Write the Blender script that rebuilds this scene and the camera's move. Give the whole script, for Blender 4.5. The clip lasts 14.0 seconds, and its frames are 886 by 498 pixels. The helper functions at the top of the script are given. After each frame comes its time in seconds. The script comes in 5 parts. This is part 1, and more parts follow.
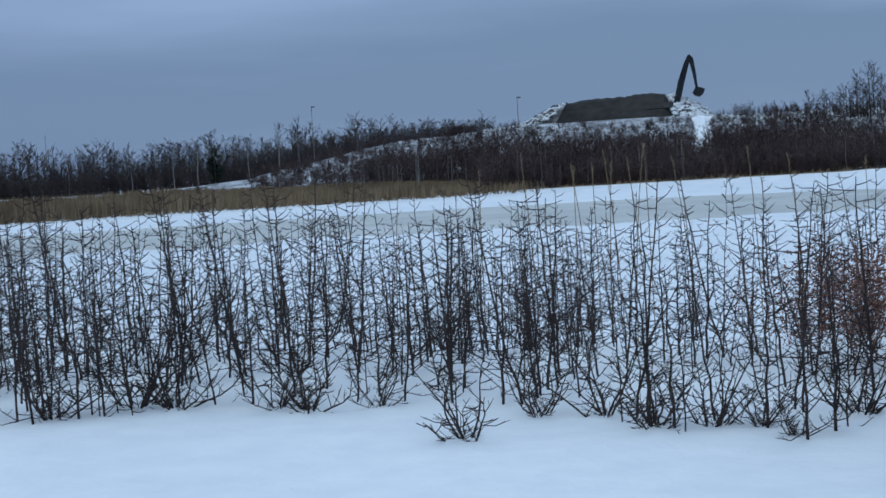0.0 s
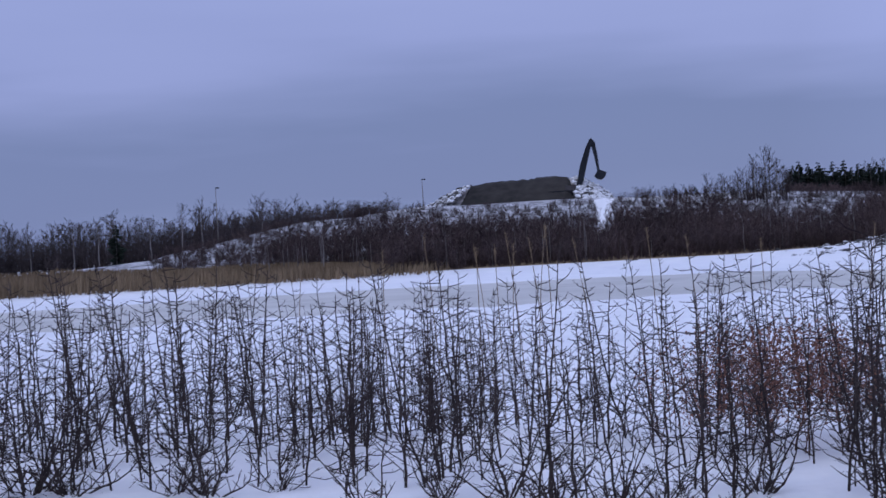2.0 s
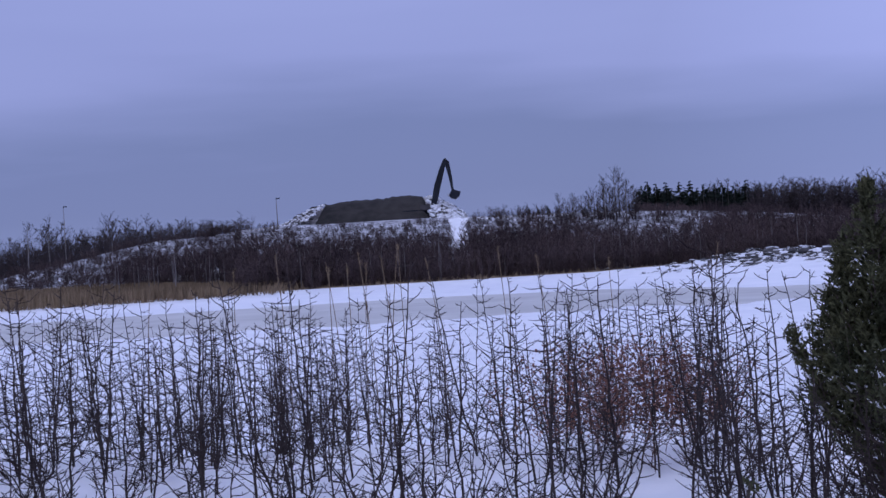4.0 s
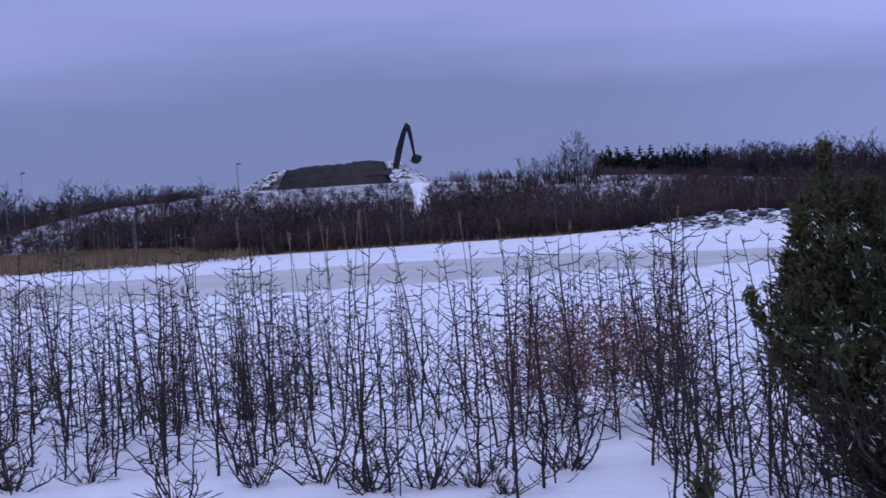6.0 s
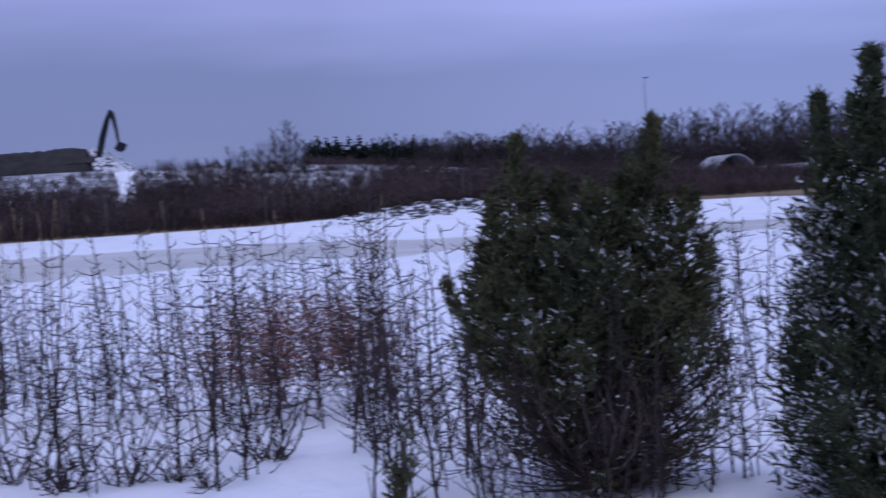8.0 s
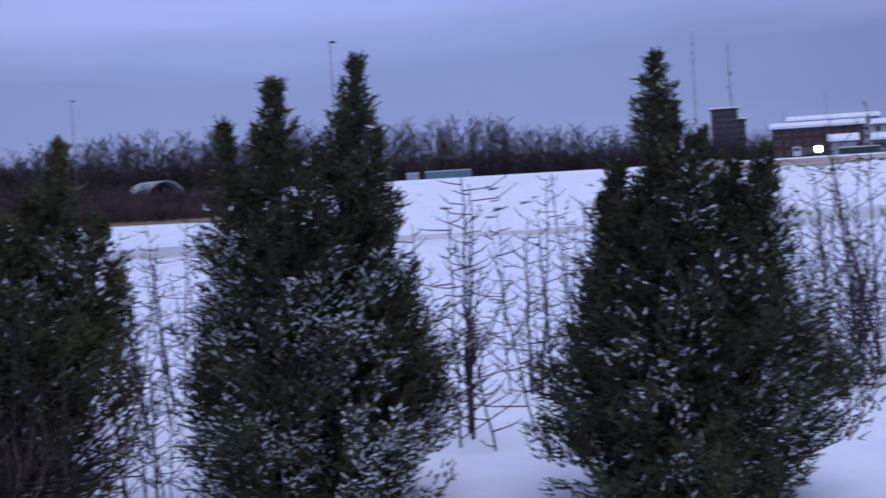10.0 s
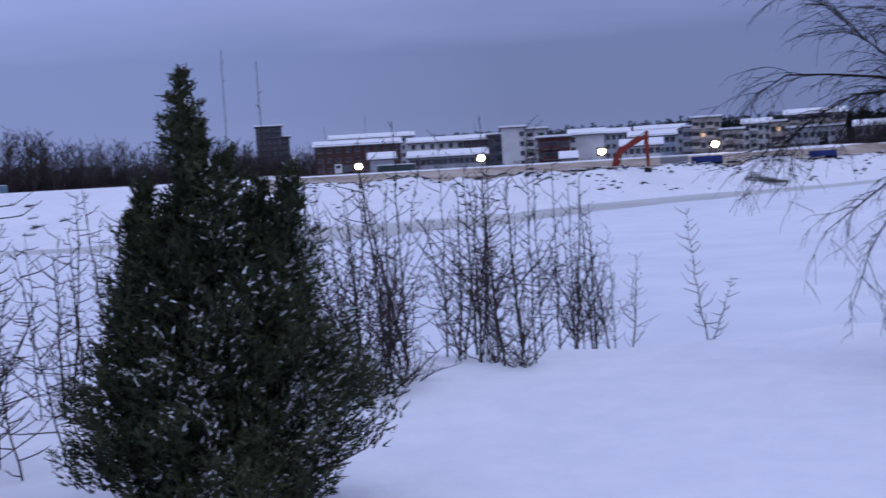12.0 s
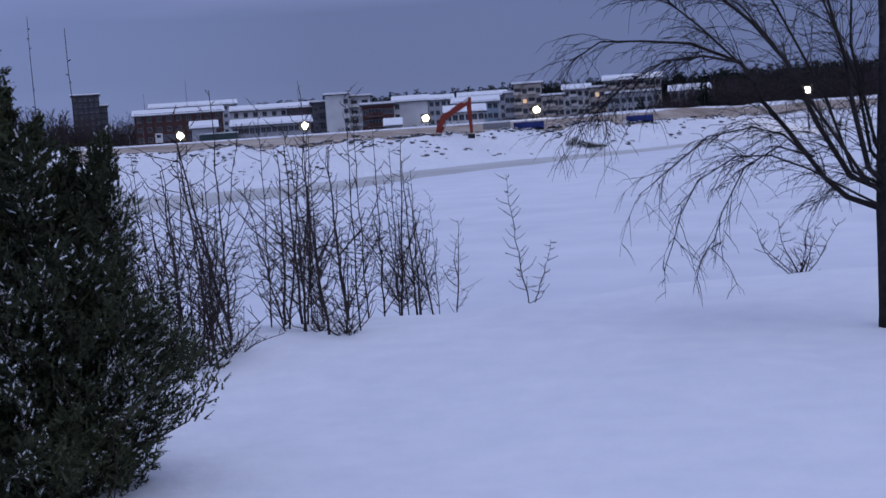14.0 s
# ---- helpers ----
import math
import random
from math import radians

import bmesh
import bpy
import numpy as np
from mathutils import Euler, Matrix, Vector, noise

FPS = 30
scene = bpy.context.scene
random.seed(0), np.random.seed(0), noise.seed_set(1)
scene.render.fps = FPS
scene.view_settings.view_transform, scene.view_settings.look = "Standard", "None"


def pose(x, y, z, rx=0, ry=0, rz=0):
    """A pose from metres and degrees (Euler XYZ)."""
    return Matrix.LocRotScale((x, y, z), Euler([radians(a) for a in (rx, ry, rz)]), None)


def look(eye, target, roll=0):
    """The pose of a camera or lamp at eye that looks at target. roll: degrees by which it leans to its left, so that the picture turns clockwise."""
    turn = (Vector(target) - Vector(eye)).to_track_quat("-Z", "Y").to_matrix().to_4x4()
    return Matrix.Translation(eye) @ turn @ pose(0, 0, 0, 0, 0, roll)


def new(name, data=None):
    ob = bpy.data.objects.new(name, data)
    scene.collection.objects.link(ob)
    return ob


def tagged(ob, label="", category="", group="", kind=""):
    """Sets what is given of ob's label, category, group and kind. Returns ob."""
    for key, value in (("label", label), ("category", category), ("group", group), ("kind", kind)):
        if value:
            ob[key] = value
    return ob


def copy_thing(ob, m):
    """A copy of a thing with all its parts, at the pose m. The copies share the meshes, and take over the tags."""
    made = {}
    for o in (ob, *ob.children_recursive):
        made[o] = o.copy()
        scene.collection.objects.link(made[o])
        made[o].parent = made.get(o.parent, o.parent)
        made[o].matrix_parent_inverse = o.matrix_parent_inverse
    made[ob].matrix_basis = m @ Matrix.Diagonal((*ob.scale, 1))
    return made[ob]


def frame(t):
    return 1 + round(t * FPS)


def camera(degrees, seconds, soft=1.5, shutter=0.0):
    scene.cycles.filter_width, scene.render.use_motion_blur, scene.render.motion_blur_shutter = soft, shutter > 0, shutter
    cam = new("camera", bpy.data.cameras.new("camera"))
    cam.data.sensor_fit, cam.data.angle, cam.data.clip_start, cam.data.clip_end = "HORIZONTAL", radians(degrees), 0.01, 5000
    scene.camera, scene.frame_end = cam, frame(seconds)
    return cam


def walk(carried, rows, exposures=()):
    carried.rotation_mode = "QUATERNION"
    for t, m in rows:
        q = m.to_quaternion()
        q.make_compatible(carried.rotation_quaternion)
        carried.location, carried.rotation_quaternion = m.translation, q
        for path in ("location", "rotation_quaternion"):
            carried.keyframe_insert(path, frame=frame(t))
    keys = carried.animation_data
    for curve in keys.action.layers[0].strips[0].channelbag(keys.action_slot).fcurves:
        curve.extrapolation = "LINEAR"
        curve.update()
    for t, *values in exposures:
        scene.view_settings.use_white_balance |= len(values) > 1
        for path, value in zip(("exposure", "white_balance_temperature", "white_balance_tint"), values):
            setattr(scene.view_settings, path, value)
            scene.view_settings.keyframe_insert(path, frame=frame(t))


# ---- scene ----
cam = camera(36.2, 14.0, soft=1.5, shutter=0.45)
EYE = 1.6      # eye height over the snow on the near bank
ARM = 0.27     # the camera swings at arm's length round the one who holds it
# seconds, yaw to the right, pitch, lean to the left
ROWS = [
    (0.0, -0.08, -2.98, -3.41),
    (0.5, 0.93, -2.20, -3.34),
    (1.0, 2.08, -1.28, -3.20),
    (1.5, 3.10, -0.49, -3.23),
    (2.0, 4.12, 0.22, -3.31),
    (2.5, 5.52, 0.71, -3.35),
    (3.0, 7.94, 0.96, -3.31),
    (3.2, 8.66, 1.01, -3.36),
    (5.3, 10.99, -0.38, -3.70),
    (5.5, 11.08, -0.53, -3.77),
    (6.0, 11.78, -0.92, -3.81),
    (6.5, 13.53, -1.36, -4.01),
    (7.0, 16.07, -1.63, -4.01),
    (7.2, 17.22, -1.74, -4.04),
    (9.3, 39.38, -2.50, -3.16),
    (9.5, 41.89, -2.51, -3.17),
    (10.0, 47.65, -2.56, -3.35),
    (10.5, 53.11, -2.65, -3.42),
    (11.0, 57.98, -2.77, -3.26),
    (11.5, 62.56, -2.92, -3.25),
    (12.0, 66.64, -2.97, -3.29),
    (12.5, 69.75, -3.08, -3.31),
    (13.0, 71.95, -3.26, -3.34),
    (13.5, 73.26, -3.69, -3.43),
    (14.0, 73.87, -4.80, -3.91),
]
walk(cam, [(t, pose(ARM * math.sin(radians(yaw)), ARM * (math.cos(radians(yaw)) - 1), EYE, 90 + pitch, 0, -yaw)
            @ pose(0, 0, 0, 0, 0, roll)) for t, yaw, pitch, roll in ROWS],
     [(0.0, 0.16, 6760, -23), (0.9, 0.14, 6710, -16), (1.6, 0.12, 6650, -3), (2.2, 0.1, 6550, 6), (3.0, 0.05, 6450, 9), (5.5, 0.05, 6230, 14), (7.0, 0.06, 6230, 14), (9.5, 0.12, 6310, 8), (10.3, 0.08, 6280, 8), (11.0, 0.04, 6380, 7), (12.5, -0.16, 6300, 8), (14.0, -0.36, 6300, 6)])

# ---- sky and light: an overcast winter dusk ----
world = bpy.data.worlds.new("overcast_sky")
scene.world = world
world.use_nodes = True
wn, wl = world.node_tree.nodes, world.node_tree.links
wn.clear()
w_out, w_bg = wn.new("ShaderNodeOutputWorld"), wn.new("ShaderNodeBackground")
w_sky = wn.new("ShaderNodeTexSky")
w_sky.sky_type, w_sky.sun_disc = "NISHITA", False
w_sky.sun_elevation, w_sky.sun_rotation = radians(6), radians(200)
w_co, w_sep, w_ramp = wn.new("ShaderNodeTexCoord"), wn.new("ShaderNodeSeparateXYZ"), wn.new("ShaderNodeValToRGB")
w_map, w_noise, w_mul = wn.new("ShaderNodeMapping"), wn.new("ShaderNodeTexNoise"), wn.new("ShaderNodeMix")
w_mix, w_add = wn.new("ShaderNodeMix"), wn.new("ShaderNodeMath")
w_scale = wn.new("ShaderNodeVectorMath")
w_map.inputs["Scale"].default_value = (2.2, 2.2, 16.0)
w_noise.inputs["Scale"].default_value, w_noise.inputs["Detail"].default_value = 1.3, 4.0
w_noise.inputs["Roughness"].default_value = 0.45
wl.new(w_co.outputs["Generated"], w_map.inputs["Vector"])
wl.new(w_map.outputs["Vector"], w_noise.inputs["Vector"])
wl.new(w_co.outputs["Generated"], w_sep.inputs["Vector"])
# the cloud deck: a dark bank low over the land, lighter overhead
w_add.operation = "MULTIPLY_ADD"
w_add.inputs[1].default_value = 0.12
wl.new(w_noise.outputs["Fac"], w_add.inputs[0])
w_off = wn.new("ShaderNodeMath")
w_off.operation = "SUBTRACT"
w_off.inputs[1].default_value = 0.06
wl.new(w_sep.outputs["Z"], w_off.inputs[0])
wl.new(w_off.outputs[0], w_add.inputs[2])
wl.new(w_add.outputs[0], w_ramp.inputs["Fac"])
stops = [(0.0, (0.20, 0.25, 0.49)), (0.045, (0.172, 0.216, 0.445)), (0.085, (0.168, 0.21, 0.44)),
         (0.15, (0.28, 0.322, 0.65)), (0.32, (0.36, 0.41, 0.78)), (1.0, (0.60, 0.66, 1.12))]
while len(w_ramp.color_ramp.elements) < len(stops):
    w_ramp.color_ramp.elements.new(0.5)
for el, (at, col) in zip(w_ramp.color_ramp.elements, stops):
    el.position, el.color = at, (*col, 1)
w_scale.operation = "SCALE"
w_scale.inputs["Scale"].default_value = 0.1
wl.new(w_sky.outputs["Color"], w_scale.inputs[0])
w_mix.data_type, w_mix.inputs["Factor"].default_value = "RGBA", 0.94
wl.new(w_scale.outputs[0], w_mix.inputs[6])
# the cloud is thinner towards the north-east
w_dot, w_thin, w_lit = wn.new("ShaderNodeVectorMath"), wn.new("ShaderNodeMapRange"), wn.new("ShaderNodeVectorMath")
w_dot.operation, w_lit.operation = "DOT_PRODUCT", "SCALE"
w_dot.inputs[1].default_value = (math.sin(radians(44)), math.cos(radians(44)), 0)
w_thin.inputs["From Min"].default_value, w_thin.inputs["From Max"].default_value = 0.9, 0.99
w_thin.inputs["To Min"].default_value, w_thin.inputs["To Max"].default_value = 1.0, 1.3
wl.new(w_co.outputs["Generated"], w_dot.inputs[0])
wl.new(w_dot.outputs["Value"], w_thin.inputs["Value"])
wl.new(w_ramp.outputs["Color"], w_lit.inputs[0])
wl.new(w_thin.outputs["Result"], w_lit.inputs["Scale"])
wl.new(w_lit.outputs[0], w_mix.inputs[7])
wl.new(w_mix.outputs[2], w_bg.inputs["Color"])
w_bg.inputs["Strength"].default_value = 1.0
wl.new(w_bg.outputs[0], w_out.inputs["Surface"])
sun = new("overcast_sun", bpy.data.lights.new("overcast_sun", "SUN"))
sun.data.energy, sun.data.angle, sun.data.color = 0.5, radians(40), (0.93, 0.95, 1.0)
sun.matrix_world = look((0, 0, 50), (14, 22, 0))

# ---- materials ----
def material(name, dark, light, scale=8.0, rough=0.8, bump=0.0, bump_scale=40.0, big=0.0, metal=0.0, island=0.0, per_object=0.0, spec=0.15):
    """Two colours mixed by noise at two scales, with fine relief; island and per_object vary the brightness piece by piece."""
    m = bpy.data.materials.new(name)
    m.use_nodes = True
    n, l = m.node_tree.nodes, m.node_tree.links
    b = n["Principled BSDF"]
    b.inputs["Roughness"].default_value, b.inputs["Metallic"].default_value = rough, metal
    b.inputs["Specular IOR Level"].default_value = spec
    co = n.new("ShaderNodeTexCoord")
    fine, broad = n.new("ShaderNodeTexNoise"), n.new("ShaderNodeTexNoise")
    fine.inputs["Scale"].default_value, fine.inputs["Detail"].default_value = scale, 6.0
    broad.inputs["Scale"].default_value, broad.inputs["Detail"].default_value = big or scale * 0.12, 3.0
    l.new(co.outputs["Object"], fine.inputs["Vector"])
    l.new(co.outputs["Object"], broad.inputs["Vector"])
    mean = n.new("ShaderNodeMath")
    mean.operation = "ADD"
    l.new(fine.outputs["Fac"], mean.inputs[0])
    l.new(broad.outputs["Fac"], mean.inputs[1])
    ramp = n.new("ShaderNodeMapRange")
    ramp.inputs["From Min"].default_value, ramp.inputs["From Max"].default_value = 0.72, 1.28
    l.new(mean.outputs[0], ramp.inputs["Value"])
    mix = n.new("ShaderNodeMix")
    mix.data_type = "RGBA"
    mix.inputs[6].default_value, mix.inputs[7].default_value = (*dark, 1), (*light, 1)
    l.new(ramp.outputs["Result"], mix.inputs["Factor"])
    colour = mix.outputs[2]
    for amount, node, out in ((island, "ShaderNodeNewGeometry", "Random Per Island"), (per_object, "ShaderNodeObjectInfo", "Random")):
        if amount:
            src, rng, hsv = n.new(node), n.new("ShaderNodeMapRange"), n.new("ShaderNodeHueSaturation")
            rng.inputs["To Min"].default_value, rng.inputs["To Max"].default_value = 1 - amount, 1 + amount
            l.new(src.outputs[out], rng.inputs["Value"])
            l.new(rng.outputs["Result"], hsv.inputs["Value"])
            l.new(colour, hsv.inputs["Color"])
            colour = hsv.outputs["Color"]
    l.new(colour, b.inputs["Base Color"])
    if bump:
        rel, bn = n.new("ShaderNodeTexNoise"), n.new("ShaderNodeBump")
        rel.inputs["Scale"].default_value, rel.inputs["Detail"].default_value = bump_scale, 5.0
        bn.inputs["Strength"].default_value, bn.inputs["Distance"].default_value = bump, 0.05
        l.new(co.outputs["Object"], rel.inputs["Vector"])
        l.new(rel.outputs["Fac"], bn.inputs["Height"])
        l.new(bn.outputs["Normal"], b.inputs["Normal"])
    return m


SNOW = material("snow", (0.76, 0.78, 0.82), (0.86, 0.87, 0.89), 3.0, 0.75, 0.35, 9.0, 0.25, spec=0.3)
FIELD = material("wind_packed_snow_on_ice", (0.70, 0.73, 0.78), (0.84, 0.86, 0.89), 0.6, 0.7, 0.2, 2.0, 0.03, spec=0.3)
WET_ICE = material("wet_grey_ice", (0.42, 0.42, 0.39), (0.60, 0.60, 0.57), 0.25, 0.5, 0.05, 1.0, 0.03, spec=0.4)
DIRT = material("sandy_road_dirt", (0.24, 0.19, 0.15), (0.52, 0.45, 0.38), 0.5, 0.9, 0.4, 2.0, 0.12)
RUBBLE = material("snowy_rubble", (0.04, 0.038, 0.04), (0.62, 0.63, 0.66), 1.6, 0.9, 0.6, 1.2, 0.35)
TWIG = material("dark_twig_bark", (0.026, 0.02, 0.02), (0.066, 0.05, 0.046), 30, 0.85, island=0.3)
RED_LEAF = material("withered_red_leaf", (0.13, 0.06, 0.045), (0.26, 0.125, 0.09), 30, 0.85, island=0.35)
RED_TWIG = material("reddish_twig_bark", (0.07, 0.042, 0.036), (0.16, 0.095, 0.076), 30, 0.85, island=0.35)
NEEDLE = material("juniper_needles", (0.030, 0.037, 0.020), (0.072, 0.083, 0.042), 9, 0.7, island=0.45)
NEEDLE_BROWN = material("brownish_juniper_needles", (0.044, 0.051, 0.027), (0.11, 0.108, 0.052), 9, 0.75, island=0.45)
BARK = material("juniper_bark", (0.05, 0.04, 0.035), (0.13, 0.10, 0.085), 25, 0.9, 0.5, 60)
BIRCH = material("dark_tree_bark", (0.018, 0.015, 0.015), (0.05, 0.043, 0.04), 12, 0.85, 0.5, 40)
FAR_TWIG = material("far_bare_branches", (0.028, 0.023, 0.024), (0.07, 0.056, 0.055), 1.5, 0.9, island=0.3)
FAR_SCRUB = material("far_willow_scrub", (0.038, 0.028, 0.029), (0.115, 0.083, 0.08), 1.0, 0.9, island=0.35)
FAR_STEM = material("far_pale_trunks", (0.10, 0.09, 0.085), (0.24, 0.22, 0.21), 1.2, 0.9, island=0.25)
FAR_PINE = material("far_conifer_needles", (0.012, 0.017, 0.014), (0.03, 0.042, 0.03), 1.5, 0.9, island=0.3)
BRUSH = material("grey_green_brush", (0.07, 0.075, 0.06), (0.15, 0.15, 0.12), 3, 0.9, island=0.3)
REED = material("dry_reeds", (0.15, 0.108, 0.066), (0.29, 0.215, 0.135), 0.3, 0.9, island=0.25)


# ---- helpers for meshes ----
def direction(az):
    a = radians(az)
    return Vector((math.sin(a), math.cos(a), 0))


def spot(az, dist, z=0.0):
    """A place by its bearing from the viewer, its distance and its height."""
    return direction(az) * dist + Vector((0, 0, z))


def near_spot(az, dist, z=0.0):
    """The same from where the swung camera stands when it looks that way."""
    yaw = radians(min(max(az, 0), 73.5))
    return spot(az, dist, z) + Vector((ARM * math.sin(yaw), ARM * (math.cos(yaw) - 1), 0))


def rise(dist, el):
    """The height that is seen at elevation el at that distance."""
    return EYE + dist * math.tan(radians(el))


def lerp(table, x):
    return float(np.interp(x, [a for a, _ in table], [b for _, b in table]))


class Shape:
    """Gathers vertices and faces of one mesh."""

    def __init__(self):
        self.v, self.f, self.m = [], [], []

    def tube(self, points, radii, sides=4, slot=0):
        base, last = len(self.v), len(points) - 1
        for i, p in enumerate(points):
            d = (points[min(i + 1, last)] - points[max(i - 1, 0)])
            d = d.normalized() if d.length > 1e-9 else Vector((0, 0, 1))
            side = d.cross(Vector((0.3, 0.9, 0.31))).normalized()
            up = d.cross(side)
            for k in range(sides):
                a = 2 * math.pi * k / sides
                self.v.append(p + (side * math.cos(a) + up * math.sin(a)) * radii[i])
        for i in range(last):
            for k in range(sides):
                a, b = base + i * sides + k, base + i * sides + (k + 1) % sides
                self.f.append((a, b, b + sides, a + sides))
                self.m.append(slot)
        self.f.append(tuple(base + last * sides + k for k in range(sides)))
        self.m.append(slot)

    def spike(self, p, q, r, slot=0):
        """A thin twig that runs out to a point."""
        d = (q - p).normalized()
        side = d.cross(Vector((0.3, 0.9, 0.31))).normalized()
        up, base = d.cross(side), len(self.v)
        self.v.extend((p + side * r, p - side * r * 0.5 + up * r * 0.87, p - side * r * 0.5 - up * r * 0.87, q))
        for k in range(3):
            self.f.append((base + k, base + (k + 1) % 3, base + 3))
            self.m.append(slot)

    def blade(self, p, q, r, rng, slot=0):
        """The finest twig: one sliver that runs out to a point."""
        side = (q - p).cross(Vector((rng.uniform(-1, 1), rng.uniform(-1, 1), rng.uniform(-1, 1)))).normalized() * r
        self.face(p + side, p - side, q, slot=slot)

    def face(self, *pts, slot=0):
        base = len(self.v)
        self.v.extend(pts)
        self.f.append(tuple(range(base, base + len(pts))))
        self.m.append(slot)

    def box(self, lo, hi, turn=None, slot=0):
        base = len(self.v)
        for i in range(8):
            p = Vector((hi[0] if i & 1 else lo[0], hi[1] if i & 2 else lo[1], hi[2] if i & 4 else lo[2]))
            self.v.append(turn @ p if turn else p)
        for q in ((0, 2, 3, 1), (4, 5, 7, 6), (0, 1, 5, 4), (2, 6, 7, 3), (0, 4, 6, 2), (1, 3, 7, 5)):
            self.f.append(tuple(base + k for k in q))
            self.m.append(slot)

    def lump(self, centre, size, seed, slot=0, rough=0.35):
        """An uneven rounded stone or clod."""
        base, rng = len(self.v), random.Random(seed)
        for ring, (h, r) in enumerate(((-0.5, 0.7), (0.0, 1.0), (0.45, 0.75))):
            for k in range(6):
                a = 2 * math.pi * (k + 0.5 * ring) / 6
                q = 1 + rough * (rng.random() - 0.5) * 2
                self.v.append(Vector((centre[0] + math.cos(a) * r * q * size[0], centre[1] + math.sin(a) * r * q * size[1], centre[2] + h * q * size[2])))
        self.v.append(Vector((centre[0], centre[1], centre[2] + 0.72 * size[2])))
        for ring in range(2):
            for k in range(6):
                a, b = base + ring * 6 + k, base + ring * 6 + (k + 1) % 6
                self.f.append((a, b, b + 6, a + 6))
                self.m.append(slot)
        for k in range(6):
            self.f.append((base + 12 + k, base + 12 + (k + 1) % 6, base + 18))
            self.m.append(slot)

    def add(self, other, m, slot=None):
        """Joins a copy of another shape, moved by m."""
        base = len(self.v)
        a = np.array([tuple(p) for p in other.v]) if not isinstance(other.v, np.ndarray) else other.v
        mm = np.array(m)
        self.v.extend((a @ mm[:3, :3].T + mm[:3, 3]).tolist())
        self.f.extend(tuple(k + base for k in q) for q in other.f)
        self.m.extend(other.m if slot is None else [slot] * len(other.m))

    def mesh(self, name, materials, smooth=True):
        me = bpy.data.meshes.new(name)
        me.from_pydata([tuple(p) for p in self.v], [], self.f)
        for m in materials:
            me.materials.append(m)
        me.polygons.foreach_set("material_index", self.m)
        if smooth:
            me.polygons.foreach_set("use_smooth", [True] * len(self.f))
        me.update()
        return me


def part(name, shape, material, parent=None, label="", smooth=True, kind=""):
    ob = new(name, shape.mesh(name, material if isinstance(material, (list, tuple)) else [material], smooth))
    if parent is not None:
        ob.parent = parent
    return tagged(ob, label, kind=kind)


def thing(name, place, label, category, group="", turn=0.0, kind=""):
    ob = new(name)
    ob.matrix_basis = pose(*place, 0, 0, turn)
    return tagged(ob, label, category, group, kind)


# ---- the ground: near bank, frozen river, far bank and land, one sheet ----
SHORE = [(-30, 142), (0, 140), (18, 138), (22, 133), (30, 126), (37, 116), (42, 88), (46, 68), (52, 66), (63, 73), (70, 79), (73, 90), (78, 103), (83, 115), (88, 146), (100, 180)]
WET_OUT = [(-30, 96), (8, 94), (17, 88), (23, 74), (42, 70), (46, 66.5), (52, 64.5), (63, 71.5), (70, 77.5), (73, 88), (78, 101), (83, 113), (88, 143), (100, 176)]
WET_IN = [(-30, 57), (20, 55), (42, 58), (46, 60), (52, 57), (63, 54), (70, 62), (78, 85), (83, 100), (88, 130), (100, 160)]
EDGE = [(-30, 16.5), (-16, 16.0), (-9, 14.5), (0, 13.2), (20, 13.0), (30, 12.5), (60, 12.8), (78, 13.0), (90, 14.5), (100, 15)]
ICE = -0.6
# the crest of the spoil bank, by bearing
CREST = [(-30, 0.1), (-13, 0.1), (-11, 0.21), (-8, 0.39), (-7, 0.7), (-4.2, 1.23), (-1.8, 1.63), (0.6, 1.82), (3.5, 2.05), (13, 1.98), (17.8, 1.85), (19.7, 1.68), (24, 1.3), (30, 0.6), (36, 0.4), (44, 0.36), (53, 0.22), (62, 0.36), (90, 0.4), (100, 0.4)]


